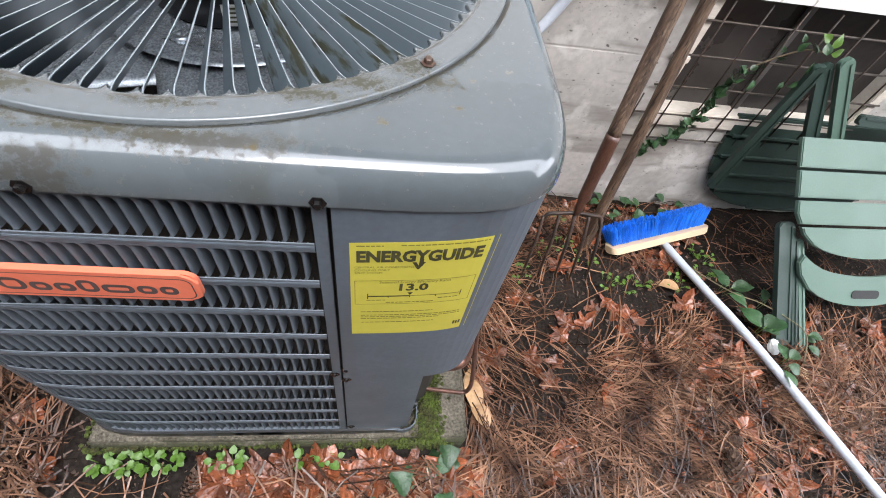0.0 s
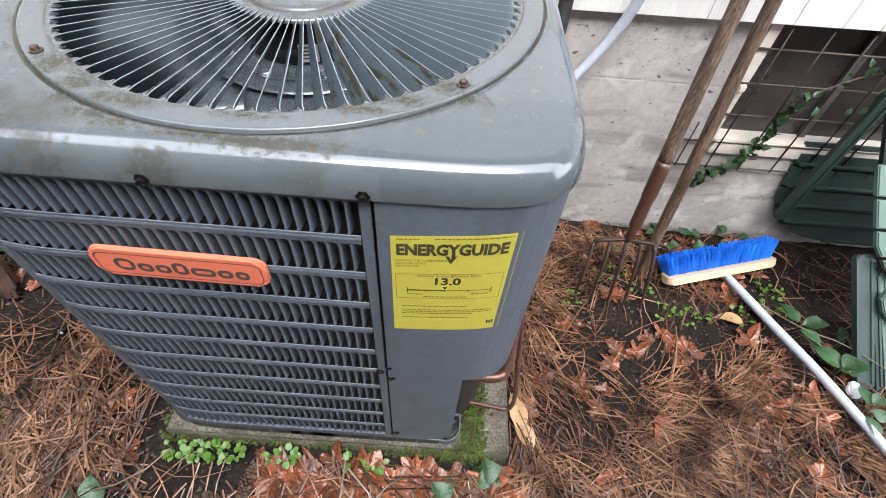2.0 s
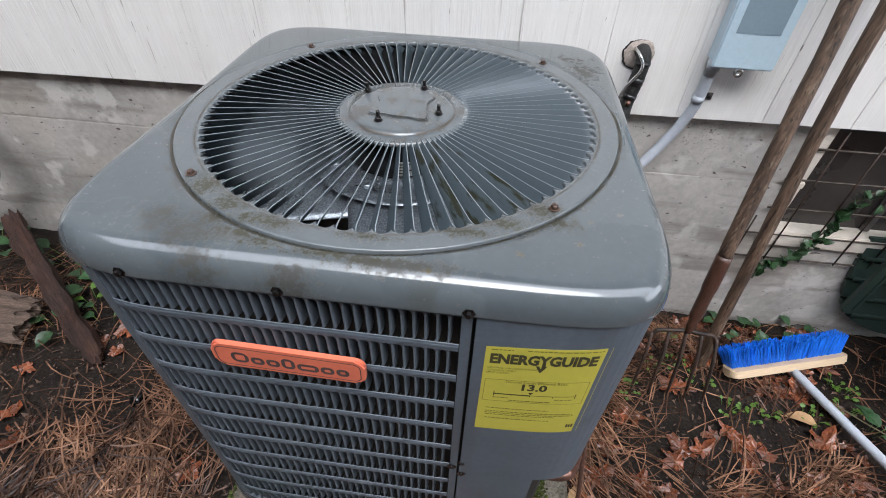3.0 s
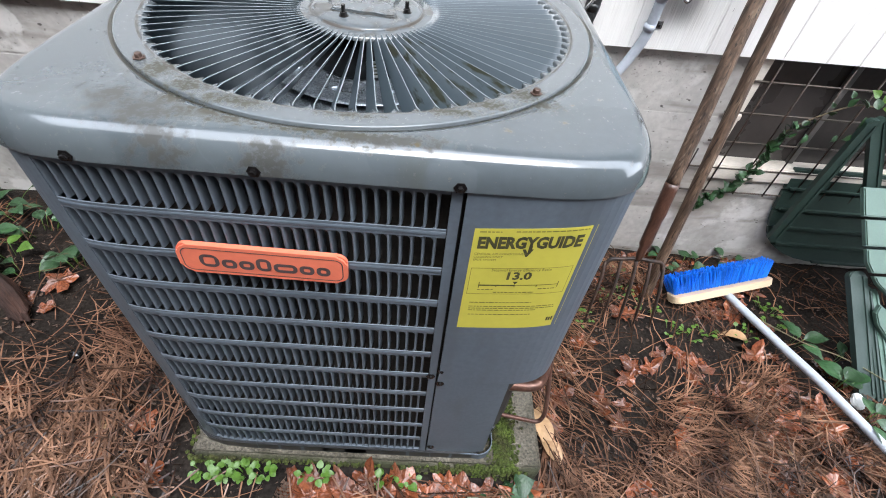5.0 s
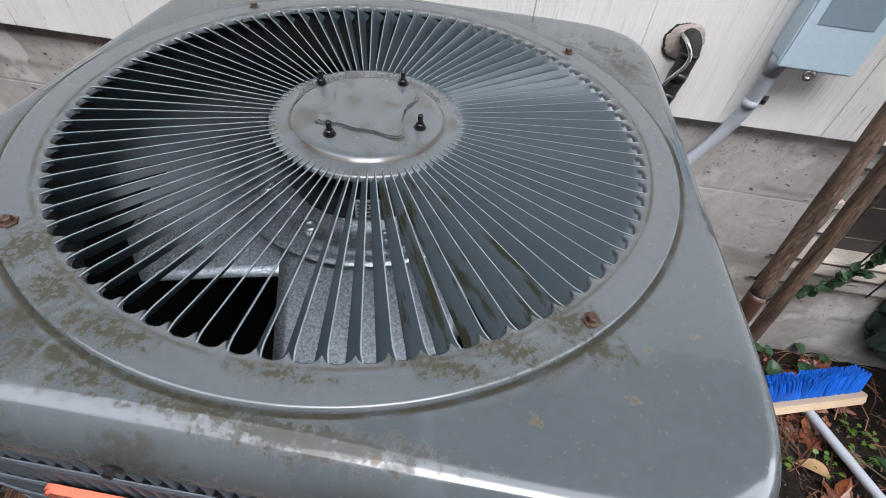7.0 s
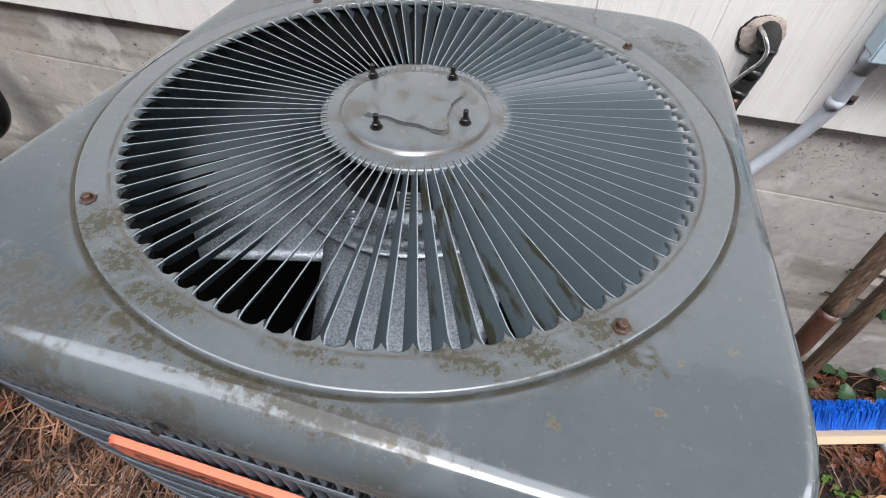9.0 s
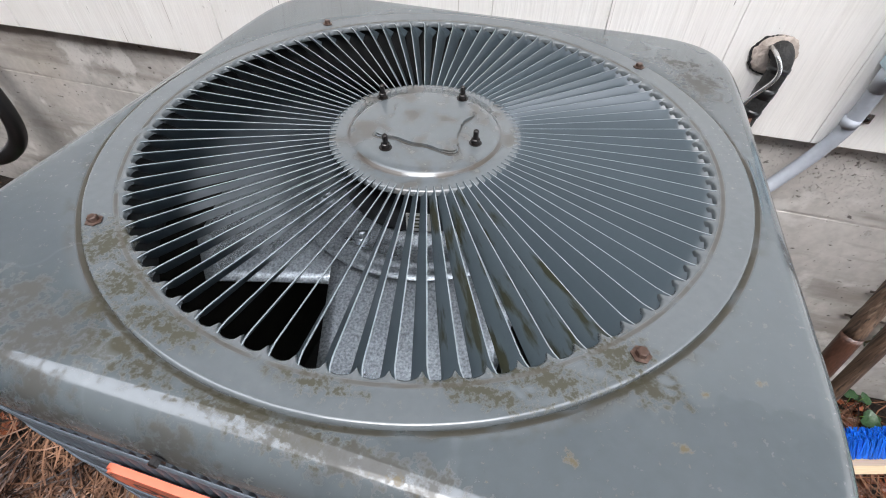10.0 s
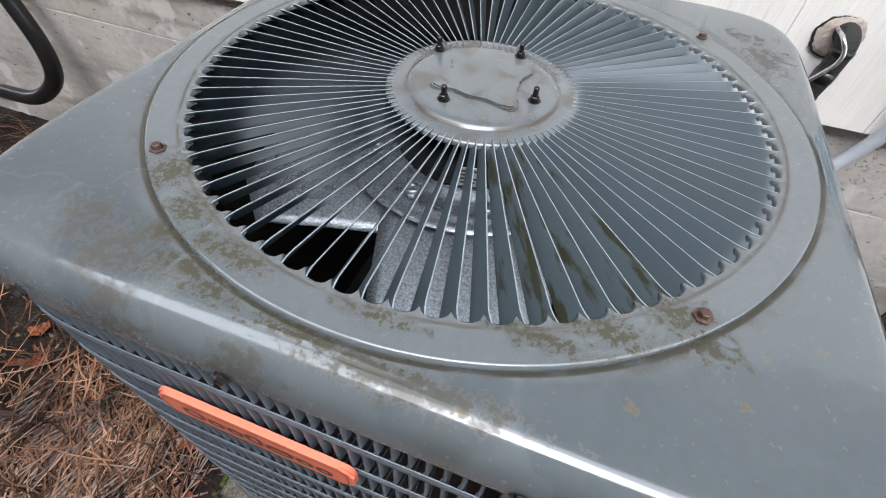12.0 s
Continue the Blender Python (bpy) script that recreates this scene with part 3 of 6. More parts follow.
def build_window():
    x0, x1, z0, z1 = WIN
    win = tagged(empty("window_1"), "basement window with cream frame and dusty dark glass", "window", kind="structure")
    y = WALL_Y
    part("frame_side", box("frame_side", (x0, y - 0.006, z0), (x0 + 0.032, y + 0.08, z1), frame_paint), win)
    part("frame_side", box("frame_side", (x1 - 0.032, y - 0.006, z0), (x1, y + 0.08, z1), frame_paint), win)
    part("sill", box("sill", (x0 + 0.0325, y - 0.012, z0), (x1 - 0.0325, y + 0.08, z0 + 0.05), frame_paint), win)
    part("frame_head", box("frame_head", (x0 + 0.0325, y, z1 - 0.04), (x1 - 0.0325, y + 0.08, z1), frame_paint), win)
    part("pane", box("pane", (x0 + 0.0325, y + 0.045, z0 + 0.05), (x1 - 0.0325, y + 0.051, z1 - 0.04), glass_dark, 0.0), win, "dark dusty window pane")
    # upright bar whose grey stands in for a reflection
    part("reflection_mullion", box("reflection_mullion", (1.245, y + 0.03, z0 + 0.05), (1.268, y + 0.044, z1 - 0.04), reflection_grey), win)
    part("sash_clip", box("sash_clip", (x0 + 0.006, y - 0.02, 0.53), (x0 + 0.026, y - 0.006, 0.55), frame_paint), win)


build_window()


def build_unseen_eave():
    """Unseen roof overhang above the wall, added to keep overhead sky off the cap."""
    eave = tagged(empty("ceiling_unseen_eave"), "plain unseen roof overhang added to shape the reflections", "eave", kind="structure")
    part("soffit", box("soffit", (-4, -0.12, 2.52), (5, SIDE_Y + 0.2, 2.56), white_paint, 0.0), eave)
    part("fascia", box("fascia", (-4, -0.15, 2.50), (5, -0.12, 2.70), white_paint, 0.0), eave)


build_unseen_eave()


def build_unseen_fences():
    """Plain unseen fences: one opposite the house narrows the sky, one beside it darkens the ground."""
    fence = tagged(empty("wall_unseen_fence"), "plain unseen fence opposite the house, added to block low sky", "fence", kind="structure")
    for i in range(60):
        x = -6 + 0.2 * i
        part("plank", box("plank", (x + 0.002, -2.55, -0.05), (x + 0.198, -2.525, 4.3 + 0.01 * (i % 3)), fence_wood, 0.0), fence)
    # added out of view to dim the ground left of the unit
    side = tagged(empty("wall_unseen_side_fence"), "plain unseen dark fence beside the house, added to darken the ground", "fence", kind="structure")
    for i in range(14):
        y = -2.5 + 0.2 * i
        part("plank", box("plank", (-2.75, y + 0.002, -0.05), (-2.725, y + 0.198, 3.2 + 0.01 * (i % 3)), timber, 0.0), side)


build_unseen_fences()


# ---- the condenser unit ----
A_BODY, A_CAP = 0.354, 0.360
BASE_Z, TOP_Z = 0.157, 0.905


def reach(angle, a, n, kx=0.975):
    """Distance from the axis to a rounded square's edge at an angle."""
    return a / (abs(math.cos(angle) / kx) ** n + abs(math.sin(angle)) ** n) ** (1 / n)


def ring_at(angle, a=A_BODY, n=9, off=0.0):
    r = reach(angle, a, n) + off
    return r * math.cos(angle), r * math.sin(angle)


def front_y(x, a=A_BODY, n=9):
    return -a * (1 - abs(x / (0.975 * a)) ** n) ** (1 / n)


def sheet(name, pts, z0, z1, thick, mat, smooth=True):
    """An upright bent sheet along plan points, thickened inwards; z0, z1 may be lists."""
    n = len(pts)
    z0 = z0 if isinstance(z0, list) else [z0] * n
    z1 = z1 if isinstance(z1, list) else [z1] * n
    inner = []
    for i, (x, y) in enumerate(pts):
        ax, ay = pts[max(i - 1, 0)]
        bx, by = pts[min(i + 1, n - 1)]
        d = Vector((bx - ax, by - ay)).normalized()
        inner.append((x - d.y * thick, y + d.x * thick))
    verts = [(x, y, z0[i]) for i, (x, y) in enumerate(pts)] + [(x, y, z1[i]) for i, (x, y) in enumerate(pts)]
    verts += [(x, y, z0[i]) for i, (x, y) in enumerate(inner)] + [(x, y, z1[i]) for i, (x, y) in enumerate(inner)]
    faces = []
    for i in range(n - 1):
        j = i + 1
        faces += [(i, j, n + j, n + i), (2 * n + j, 2 * n + i, 3 * n + i, 3 * n + j), (n + i, n + j, 3 * n + j, 3 * n + i), (j, i, 2 * n + i, 2 * n + j)]
    faces += [(0, n, 3 * n, 2 * n), (n - 1, 3 * n - 1, 4 * n - 1, 2 * n - 1)]
    return data(name, verts, faces, mat, False)


unit = tagged(empty("air_conditioner"), "grey metal air conditioner condenser, weathered and wet, on a pad", "air conditioner")

# top cap
rows = [(0.0, 0.868), (0.0004, 0.8725), (0.0016, 0.8795), (0.0036, 0.8864), (0.0060, 0.8914), (0.0086, 0.8953), (0.0112, 0.8981), (0.0136, 0.9000), (0.0158, 0.9014), (0.0180, 0.9026), (0.0200, 0.9034), (0.0218, 0.9040), (0.0230, 0.9043), (0.0245, 0.9045)]
N = 288
verts, faces = [], []
for k in range(N):
    a = 2 * math.pi * k / N
    R = reach(a, A_CAP, 8, 0.985)
    for d, z in rows:
        verts.append(((R - d) * math.cos(a), (R - d) * math.sin(a), z))
    for f, z in ((1.0, 0.90495), (0.97, 0.9050), (0.6, 0.9049), (0.15, 0.9040)):
        r = 0.326 + (R - 0.0285 - 0.326) * f
        verts.append((r * math.cos(a), r * math.sin(a), z))
    for r, z in ((0.3255, 0.9036), (0.3240, 0.9020), (0.300, 0.9015), (0.298, 0.890)):
        verts.append((r * math.cos(a), r * math.sin(a), z))
    for d in (0.0, 0.003):
        verts.append(((R - d) * math.cos(a), (R - d) * math.sin(a), 0.868))
per = len(rows) + 4 + 4 + 2
for k in range(N):
    a, b = k * per, ((k + 1) % N) * per
    for i in range(per - 3):
        faces.append((a + i, a + i + 1, b + i + 1, b + i)[::-1])
    faces.append((a + per - 2, b + per - 2, b + per - 1, a + per - 1)[::-1])
cap = part("top_cap", data("top_cap", verts, faces, cap_paint, True), unit, "grey pressed steel top cap with algae stains")

# fan guard: outer ring with scalloped inner edge, vanes, hub
COUNT, R_OUT, R_IN, R_HUB = 84, 0.3222, 0.283, 0.099
step, per_slot = 2 * math.pi / COUNT, 10
verts, faces = [], []
n = COUNT * per_slot
prof = [(R_OUT, 0.9022), (R_OUT - 0.0002, 0.9056), (R_OUT - 0.0012, 0.9068), (R_OUT - 0.0030, 0.9071), (R_OUT - 0.0060, 0.9066), (0.3005, 0.9067), (0.296, 0.9060)]
for k in range(n):
    a = 2 * math.pi * k / n
    u = 2 * ((k % per_slot) / per_slot) - 1
    edge = R_IN + 0.0075 * math.sqrt(max(0.0, 1 - u * u))
    for r, z in prof + [(edge + 0.002, 0.9052), (edge, 0.9035), (edge, 0.8985)]:
        verts.append((r * math.cos(a), r * math.sin(a), z))
per = len(prof) + 3
for k in range(n):
    a, b = k * per, ((k + 1) % n) * per
    for i in range(per - 1):
        faces.append((a + i, a + i + 1, b + i + 1, b + i)[::-1])
ring = part("guard_ring", data("guard_ring", verts, faces, guard_paint, True), unit, "flat grey ring of the fan guard with algae stains")
guard = ring

verts, faces = [], []
SEG = 34
for i in range(SEG + 1):
    f = i / SEG
    r = R_HUB - 0.004 + (R_IN + 0.0088 - R_HUB + 0.004) * f
    end = min(1.0, f / 0.045)
    end = end * end * (3 - 2 * end)
    toe = max(0.0, (f - 0.93) / 0.07) ** 2
    tilt = radians(31 + 22 * (1 - end) + 26 * toe)
    w = (0.0096 + 0.0118 * f) * (0.88 + 0.12 * end) * (1 + 0.10 * toe)
    top = 0.9045 - 0.0005 * (1 - end)
    ty, tz = 0.25 * w * math.sin(tilt), top
    st, ct = math.sin(tilt), math.cos(tilt)
    lip = 0.0010 * end
    loop = ((ty + lip, tz + 0.0002), (ty, tz + 0.0004), (ty - w * st, tz - w * ct), (ty - w * st + 0.0007 * ct, tz - w * ct - 0.0007 * st), (ty + 0.0007 * ct, tz - 0.0008), (ty + lip, tz - 0.0006))
    verts += [(r, y, z) for y, z in loop]
for i in range(SEG):
    for s in range(6):
        a, b = i * 6 + s, i * 6 + (s + 1) % 6
        faces.append((a, b, b + 6, a + 6))
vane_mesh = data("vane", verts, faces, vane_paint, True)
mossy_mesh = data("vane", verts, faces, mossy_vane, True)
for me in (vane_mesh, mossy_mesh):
    me.materials.append(lip_glint)
    # the lip strip takes the painted highlight
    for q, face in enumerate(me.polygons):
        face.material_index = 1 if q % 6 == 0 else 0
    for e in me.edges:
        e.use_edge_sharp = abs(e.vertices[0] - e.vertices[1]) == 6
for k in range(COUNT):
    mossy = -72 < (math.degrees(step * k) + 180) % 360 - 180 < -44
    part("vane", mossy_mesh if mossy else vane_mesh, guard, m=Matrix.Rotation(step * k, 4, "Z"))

hub = part("hub_plate", lathe("hub_plate", [(0.103, 0.8985), (0.102, 0.9030), (0.098, 0.9035), (0.0815, 0.9032), (0.080, 0.9050), (0.076, 0.9075), (0.070, 0.9085), (0.0, 0.9085)], guard_paint, 96), unit, "round centre plate of the fan guard, stained")
# raised four-lobed pressing on the hub
lobes = []
for k in range(96):
    a = 2 * math.pi * k / 96
    r = 0.0372
    for centre, out, wide in ((-145, 0.0185, 15), (-43, 0.0215, 17), (44, 0.0235, 15), (143, 0.0175, 13)):
        d = (math.degrees(a) - centre + 180) % 360 - 180
        r += out * math.exp(-(d / wide) ** 2)
    lobes.append((r * math.cos(a), r * math.sin(a)))
part("dirt_line", slab("dirt_line", [(x * 1.035, y * 1.035) for x, y in lobes], 0.001, hub_dirt), hub, "brown dirt along the pressing", m=Matrix.Translation((0, 0, 0.9090)))
part("hub_pressing", slab("hub_pressing", lobes, 0.004, guard_paint, 0.0018), hub, m=Matrix.Translation((0, 0, 0.9122)))


def bolt(name, at, head=0.006, height=0.005, stud=0.0, mat=dark_bolt, parent=unit, m=None):
    prof = [(0.0105 if not stud else 0.0085, 0.0), (0.0105 if not stud else 0.0085, 0.001), (head, 0.0012), (head, height), (head * 0.8, height + 0.0008)]
    if stud:
        prof += [(0.0036, height + 0.001), (0.0036, stud), (0.0026, stud + 0.001)]
    prof.append((0.0, prof[-1][1]))
    mesh = lathe(name, prof, mat, 12 if stud else 6, False)
    return part(name, mesh, parent, m=(m if m is not None else Matrix.Translation(at)))


for x, y in ((-0.065, 0.043), (0.023, 0.068), (-0.026, -0.050), (0.058, -0.015)):
    bolt("stud", (x, y, 0.9086), 0.0058, 0.006, 0.017, dark_bolt, hub).scale = (0.78, 0.78, 0.85)
for x, y in ((-0.22, -0.22), (0.22, -0.22), (0.22, 0.22), (-0.22, 0.22)):
    bolt("ring_bolt", (x, y, 0.9073), 0.0062, 0.006, 0.0, rust, guard).scale = (0.68, 0.68, 0.8)
for x in (-0.236, -0.062, 0.136):
    y = front_y(x, A_CAP, 8)
    bolt("cap_screw", (0, 0, 0), 0.0055, 0.007, 0.0, dark_bolt, cap, m=Matrix.Translation((x, y - 0.0005, 0.8735)) @ Matrix.Scale(0.66, 4) @ pose(0, 0, 0, 90, 0, 0))

# fan and motor under the guard
fan = part("fan", lathe("fan", [(0.0, 0.800), (0.088, 0.800), (0.090, 0.797), (0.090, 0.794), (0.0, 0.794)], galvanised, 48), unit, "galvanised fan with broad wet blades")


def blade_sheet(outline, height, thick=0.0015, rings=7, per=9):
    """A cambered blade: rings drawn in from its outline, raised by height(x, y)."""
    edge = []
    for (ax, ay), (bx, by) in zip(outline, outline[1:] + outline[:1]):
        edge += [(ax + (bx - ax) * i / per, ay + (by - ay) * i / per) for i in range(per)]
    cx, cy = sum(x for x, _ in edge) / len(edge), sum(y for _, y in edge) / len(edge)
    n = len(edge)
    verts, faces = [], []
    for drop in (0.0, thick):
        base = len(verts)
        verts.append((cx, cy, height(cx, cy) - drop))
        for k in range(1, rings + 1):
            for x, y in edge:
                px, py = cx + (x - cx) * k / rings, cy + (y - cy) * k / rings
                verts.append((px, py, height(px, py) - drop))
        side = [(base, base + 1 + i, base + 1 + (i + 1) % n) for i in range(n)]
        side += [(base + 1 + k * n + i, base + 1 + (k + 1) * n + i, base + 1 + (k + 1) * n + (i + 1) % n, base + 1 + k * n + (i + 1) % n) for k in range(rings - 1) for i in range(n)]
        faces += side if not drop else [q[::-1] for q in side]
    half = len(verts) // 2
    rim = 1 + (rings - 1) * n
    faces += [(rim + i, half + rim + i, half + rim + (i + 1) % n, rim + (i + 1) % n) for i in range(n)]
    return data("blade", verts, faces, galvanised, True)


def side_height(x, y):
    """Steep by the hub's front, flattening outwards and backwards."""
    u = max(0.0, min(1.0, (y + 0.185) / 0.15))
    steep = 0.29 * max(0.15, min(1.0, (x + 0.25) / 0.14))
    return min(0.831, 0.801 + 0.15 * steep * (u - 0.35 * u * u))


part("blade", blade_sheet([(-0.030, -0.05), (-0.047, -0.155), (-0.120, -0.170), (-0.182, -0.184), (-0.226, -0.137), (-0.245, -0.06), (-0.235, 0.04), (-0.09, 0.03)], side_height), fan)
part("blade", blade_sheet([(-0.078, -0.02), (-0.055, -0.145), (-0.022, -0.262), (0.05, -0.268), (0.125, -0.240), (0.14, -0.10), (0.06, 0.02)], lambda x, y: min(0.831, 0.798 + 0.25 * (min(y, -0.12) + 0.25) + 0.03 * x)), fan)
part("blade", blade_sheet([(0.03, 0.05), (0.16, 0.20), (0.03, 0.265), (-0.13, 0.225), (-0.05, 0.04)], lambda x, y: 0.803 - 0.07 * y), fan)
part("hub_disc", lathe("hub_disc", [(0.150, 0.8325), (0.148, 0.8345), (0.141, 0.8350), (0.136, 0.8350), (0.133, 0.8372), (0.127, 0.8372), (0.124, 0.8350), (0.104, 0.8350), (0.101, 0.8385), (0.0, 0.8385)], galvanised, 72), fan, "pressed round disc at the fan's middle")
for k in range(9):
    a = radians(40 * k + 12)
    part("rivet", lathe("rivet", [(0.0085, 0.8350), (0.0075, 0.8378), (0.0045, 0.8386), (0.0035, 0.8370), (0.0, 0.8370)], galvanised, 14), fan, m=Matrix.Translation((0.114 * math.cos(a), 0.114 * math.sin(a), 0)))
motor = part("motor", lathe("motor", [(0.0, 0.8390), (0.090, 0.8390), (0.093, 0.842), (0.093, 0.878), (0.088, 0.886), (0.0, 0.890)], black_steel, 48), unit, "black fan motor under the guard")
plate = part("motor_label", box("motor_label", (-0.0125, -0.0944, 0.845), (0.0125, -0.0930, 0.868), paper_white, 0.0), motor, "small white printed motor label", m=Matrix.Rotation(radians(13), 4, "Z"))
for k, wide in enumerate((0.018, 0.012, 0.020, 0.015)):
    part("print_line", box("print_line", (-0.0105, -0.0948, 0.8635 - 0.0048 * k), (-0.0105 + wide, -0.0945, 0.8655 - 0.0048 * k), print_ink, 0.0), plate)

# round orifice the fan turns in, added near black against leaking daylight
part("fan_shroud", lathe("fan_shroud", [(0.301, 0.897), (0.2975, 0.893), (0.2945, 0.880), (0.2940, 0.830), (0.2965, 0.815), (0.305, 0.800), (0.330, 0.795)], inside_shade, 96), unit, "round shroud around the fan, coloured near black for shade")

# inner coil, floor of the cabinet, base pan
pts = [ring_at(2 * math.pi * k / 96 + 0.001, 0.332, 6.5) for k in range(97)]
part("coil", sheet("coil", pts, 0.20, 0.845, 0.02, coil_metal), unit, "coil behind the louvres, coloured near black as shade")
pan = [ring_at(2 * math.pi * k / 96, A_BODY + 0.004, 9) for k in range(96)]
pan = [(x if y > -0.1 else min(x, 0.280 - 0.04 * max(0.0, (-0.30 - y) / 0.06) ** 2), y) for x, y in pan]
part("base_pan", slab("base_pan", pan, 0.022, black_steel, 0.004), unit, m=Matrix.Translation((0, 0, BASE_Z + 0.022)))
part("cabinet_floor", slab("cabinet_floor", [ring_at(2 * math.pi * k / 48, 0.33, 6.5) for k in range(48)], 0.004, inside_shade), unit, m=Matrix.Translation((0, 0, 0.215)))

# front louvred panel
ROWS, PITCH, Z_ROW, OPEN = 11, 0.0626, 0.859, 0.049
X0, X1 = -0.283, 0.128
xs = [X0 + (X1 - X0) * i / 40 for i in range(41)]
grille = part("louvred_panel", sheet("louvred_panel", [(x, front_y(x)) for x in [X1 + 0.001 + 0.0115 * i / 3 for i in range(4)]], BASE_Z + 0.022, 0.876, 0.004, body_paint), unit, "dark slate louvred front panel")
zs = [Z_ROW - PITCH * i for i in range(ROWS)]


def ribbed_rail(lo, hi):
    """A strip between two rows of slots with a half-round rib pressed along it."""
    mid, h = (lo + hi) / 2, min(0.0030, (hi - lo) * 0.3)
    prof = [(0.001, lo), (0.0, lo + 0.0004), (0.0, mid - h)]
    prof += [(-0.0007 * math.sin(math.pi * k / 6), mid - h * math.cos(math.pi * k / 6)) for k in range(1, 6)]
    prof += [(0.0, mid + h), (0.0, hi - 0.0004), (0.001, hi)]
    n = len(prof)
    verts = [(x, front_y(x) + d, z) for x in xs for d, z in prof]
    faces = [(i * n + k, (i + 1) * n + k, (i + 1) * n + k + 1, i * n + k + 1) for i in range(len(xs) - 1) for k in range(n - 1)]
    return data("rail", verts, faces, body_paint, False)


for i in range(ROWS + 1):
    hi = 0.876 if i == 0 else zs[i - 1] - OPEN
    lo = zs[i] if i < ROWS else BASE_Z + 0.0225
    if hi - lo > 0.001:
        part("rail", ribbed_rail(lo, hi) if 0 < i < ROWS else sheet("rail", [(x, front_y(x)) for x in xs], lo, hi, 0.005, body_paint), grille)
# one louvre: a narrow web that scoops inwards, flared where the slot's corner is rounded
FIN = 32
W_FIN = (X1 - X0) / FIN
verts, faces = [], []
levels = [0.0, 0.02, 0.05, 0.09, 0.14, 0.20, 0.5, 0.9, 0.97, 1.0]
for f in levels:
    z = -OPEN * f
    u = max(0.0, 1 - f / 0.16)
    flare = -0.50 * W_FIN * (1 - math.sqrt(1 - u * u))
    v = max(0.0, (f - 0.94) / 0.06)
    flare -= 0.12 * W_FIN * v * v
    deep = min(1.0, f / 0.12) ** 0.7
    ring = [(flare, 0.0), (flare * 0.8 + 0.0006, -0.0005), (0.12 * W_FIN, -0.0003), (0.19 * W_FIN, 0.0008 * deep), (0.26 * W_FIN, 0.0032 * deep), (0.31 * W_FIN, 0.0075 * deep), (0.33 * W_FIN, 0.0150 * deep), (0.31 * W_FIN, 0.0155 * deep + 0.0004), (0.20 * W_FIN, 0.0050 * deep + 0.0008), (flare * 0.9, 0.0016)]
    verts += [(x, y, z) for x, y in ring]
n = len(ring)
for i in range(len(levels) - 1):
    for s in range(n):
        a, b = i * n + s, i * n + (s + 1) % n
        faces.append((a, b, b + n, a + n)[::-1])
fin_mesh = data("louvre", verts, faces, body_paint, True)
for z in zs[:9]:
    for k in range(FIN):
        x = X0 + W_FIN * k
        part("louvre", fin_mesh, grille, m=Matrix.Translation((x, front_y(x) + 0.0012, z)))
low_verts, low_faces = [], []
for z in zs[9:]:
    for k in range(FIN):
        x, base = X0 + W_FIN * k, len(low_verts)
        low_verts += [(x + px, front_y(x) + 0.0012 + py, z + pz) for px, py, pz in verts]
        low_faces += [tuple(i + base for i in q) for q in faces]
tagged(part("louvre_screen", data("louvre_screen", low_verts, low_faces, body_paint, True), grille), kind="stuff")

# corner post and the other three sides
left = [ring_at(radians(a)) for a in range(-180 + 30, -180 + 53)]
left = [p for p in left if p[0] < X0 - 0.001] + [(X0 - 0.0005, front_y(X0 - 0.0005))]
part("corner_post", sheet("corner_post", left, BASE_Z + 0.022, 0.876, 0.006, body_paint), unit)


def side_panel(a0, a1):
    """Louvred panel round the other sides, joined."""
    k = 60
    pts = [ring_at(radians(a0 + (a1 - a0) * i / k)) for i in range(k + 1)]
    verts, faces = [], []
    for i in range(ROWS + 1):
        hi = 0.868 if i == 0 else zs[i - 1] - OPEN
        lo = zs[i] if i < ROWS else BASE_Z + 0.0225
        base = len(verts)
        verts += [(x, y, lo) for x, y in pts] + [(x, y, hi) for x, y in pts]
        faces += [(base + j, base + j + 1, base + k + 2 + j, base + k + 1 + j) for j in range(k)]
    for z in zs:
        for j in range(k):
            (ax, ay), (bx, by) = pts[j], pts[j + 1]
            base = len(verts)
            verts += [(ax, ay, z), (ax, ay, z - OPEN), (ax * 0.35 + bx * 0.63, ay * 0.35 + by * 0.63, z - OPEN), (ax * 0.35 + bx * 0.63, ay * 0.35 + by * 0.63, z)]
            for q in (2, 3):
                x, y, zz = verts[base + q]
                verts[base + q] = (x * 0.98, y * 0.98, zz)
            faces.append((base, base + 1, base + 2, base + 3))
    return data("side_panel", verts, faces, body_paint)


for a0, a1 in ((-226, -151), (-316, -227), (-346, -317)):
    part("side_panel", side_panel(a1, a0), unit)

# control panel at the corner
angle0 = math.atan2(front_y(0.1435), 0.1435)
angs = [angle0 + (radians(-14) - angle0) * i / 40 for i in range(41)]
control = part("control_panel", sheet("control_panel", [ring_at(a, off=0.003) for a in angs], [0.478 + (0.006 if i > 38 else 0) for i in range(41)], 0.876, 0.004, body_paint), unit, "smooth dark slate corner panel with water marks")
lowx = [0.1435 + 0.118 * i / 12 for i in range(13)]
lower = part("lower_panel", sheet("lower_panel", [(x, front_y(x) + 0.001) for x in lowx], BASE_Z + 0.022, 0.484, 0.004, body_paint), unit)
for x, z, pr in ((0.148, 0.510, control), (0.132, 0.492, grille), (0.148, 0.470, lower), (0.151, 0.205, lower)):
    bolt("panel_screw", (0, 0, 0), 0.0042, 0.004, 0.0, dark_bolt, pr, m=Matrix.Translation((x, front_y(x) - 0.0015, z)) @ Matrix.Scale(0.7, 4) @ pose(0, 0, 0, 90, 0, 0))
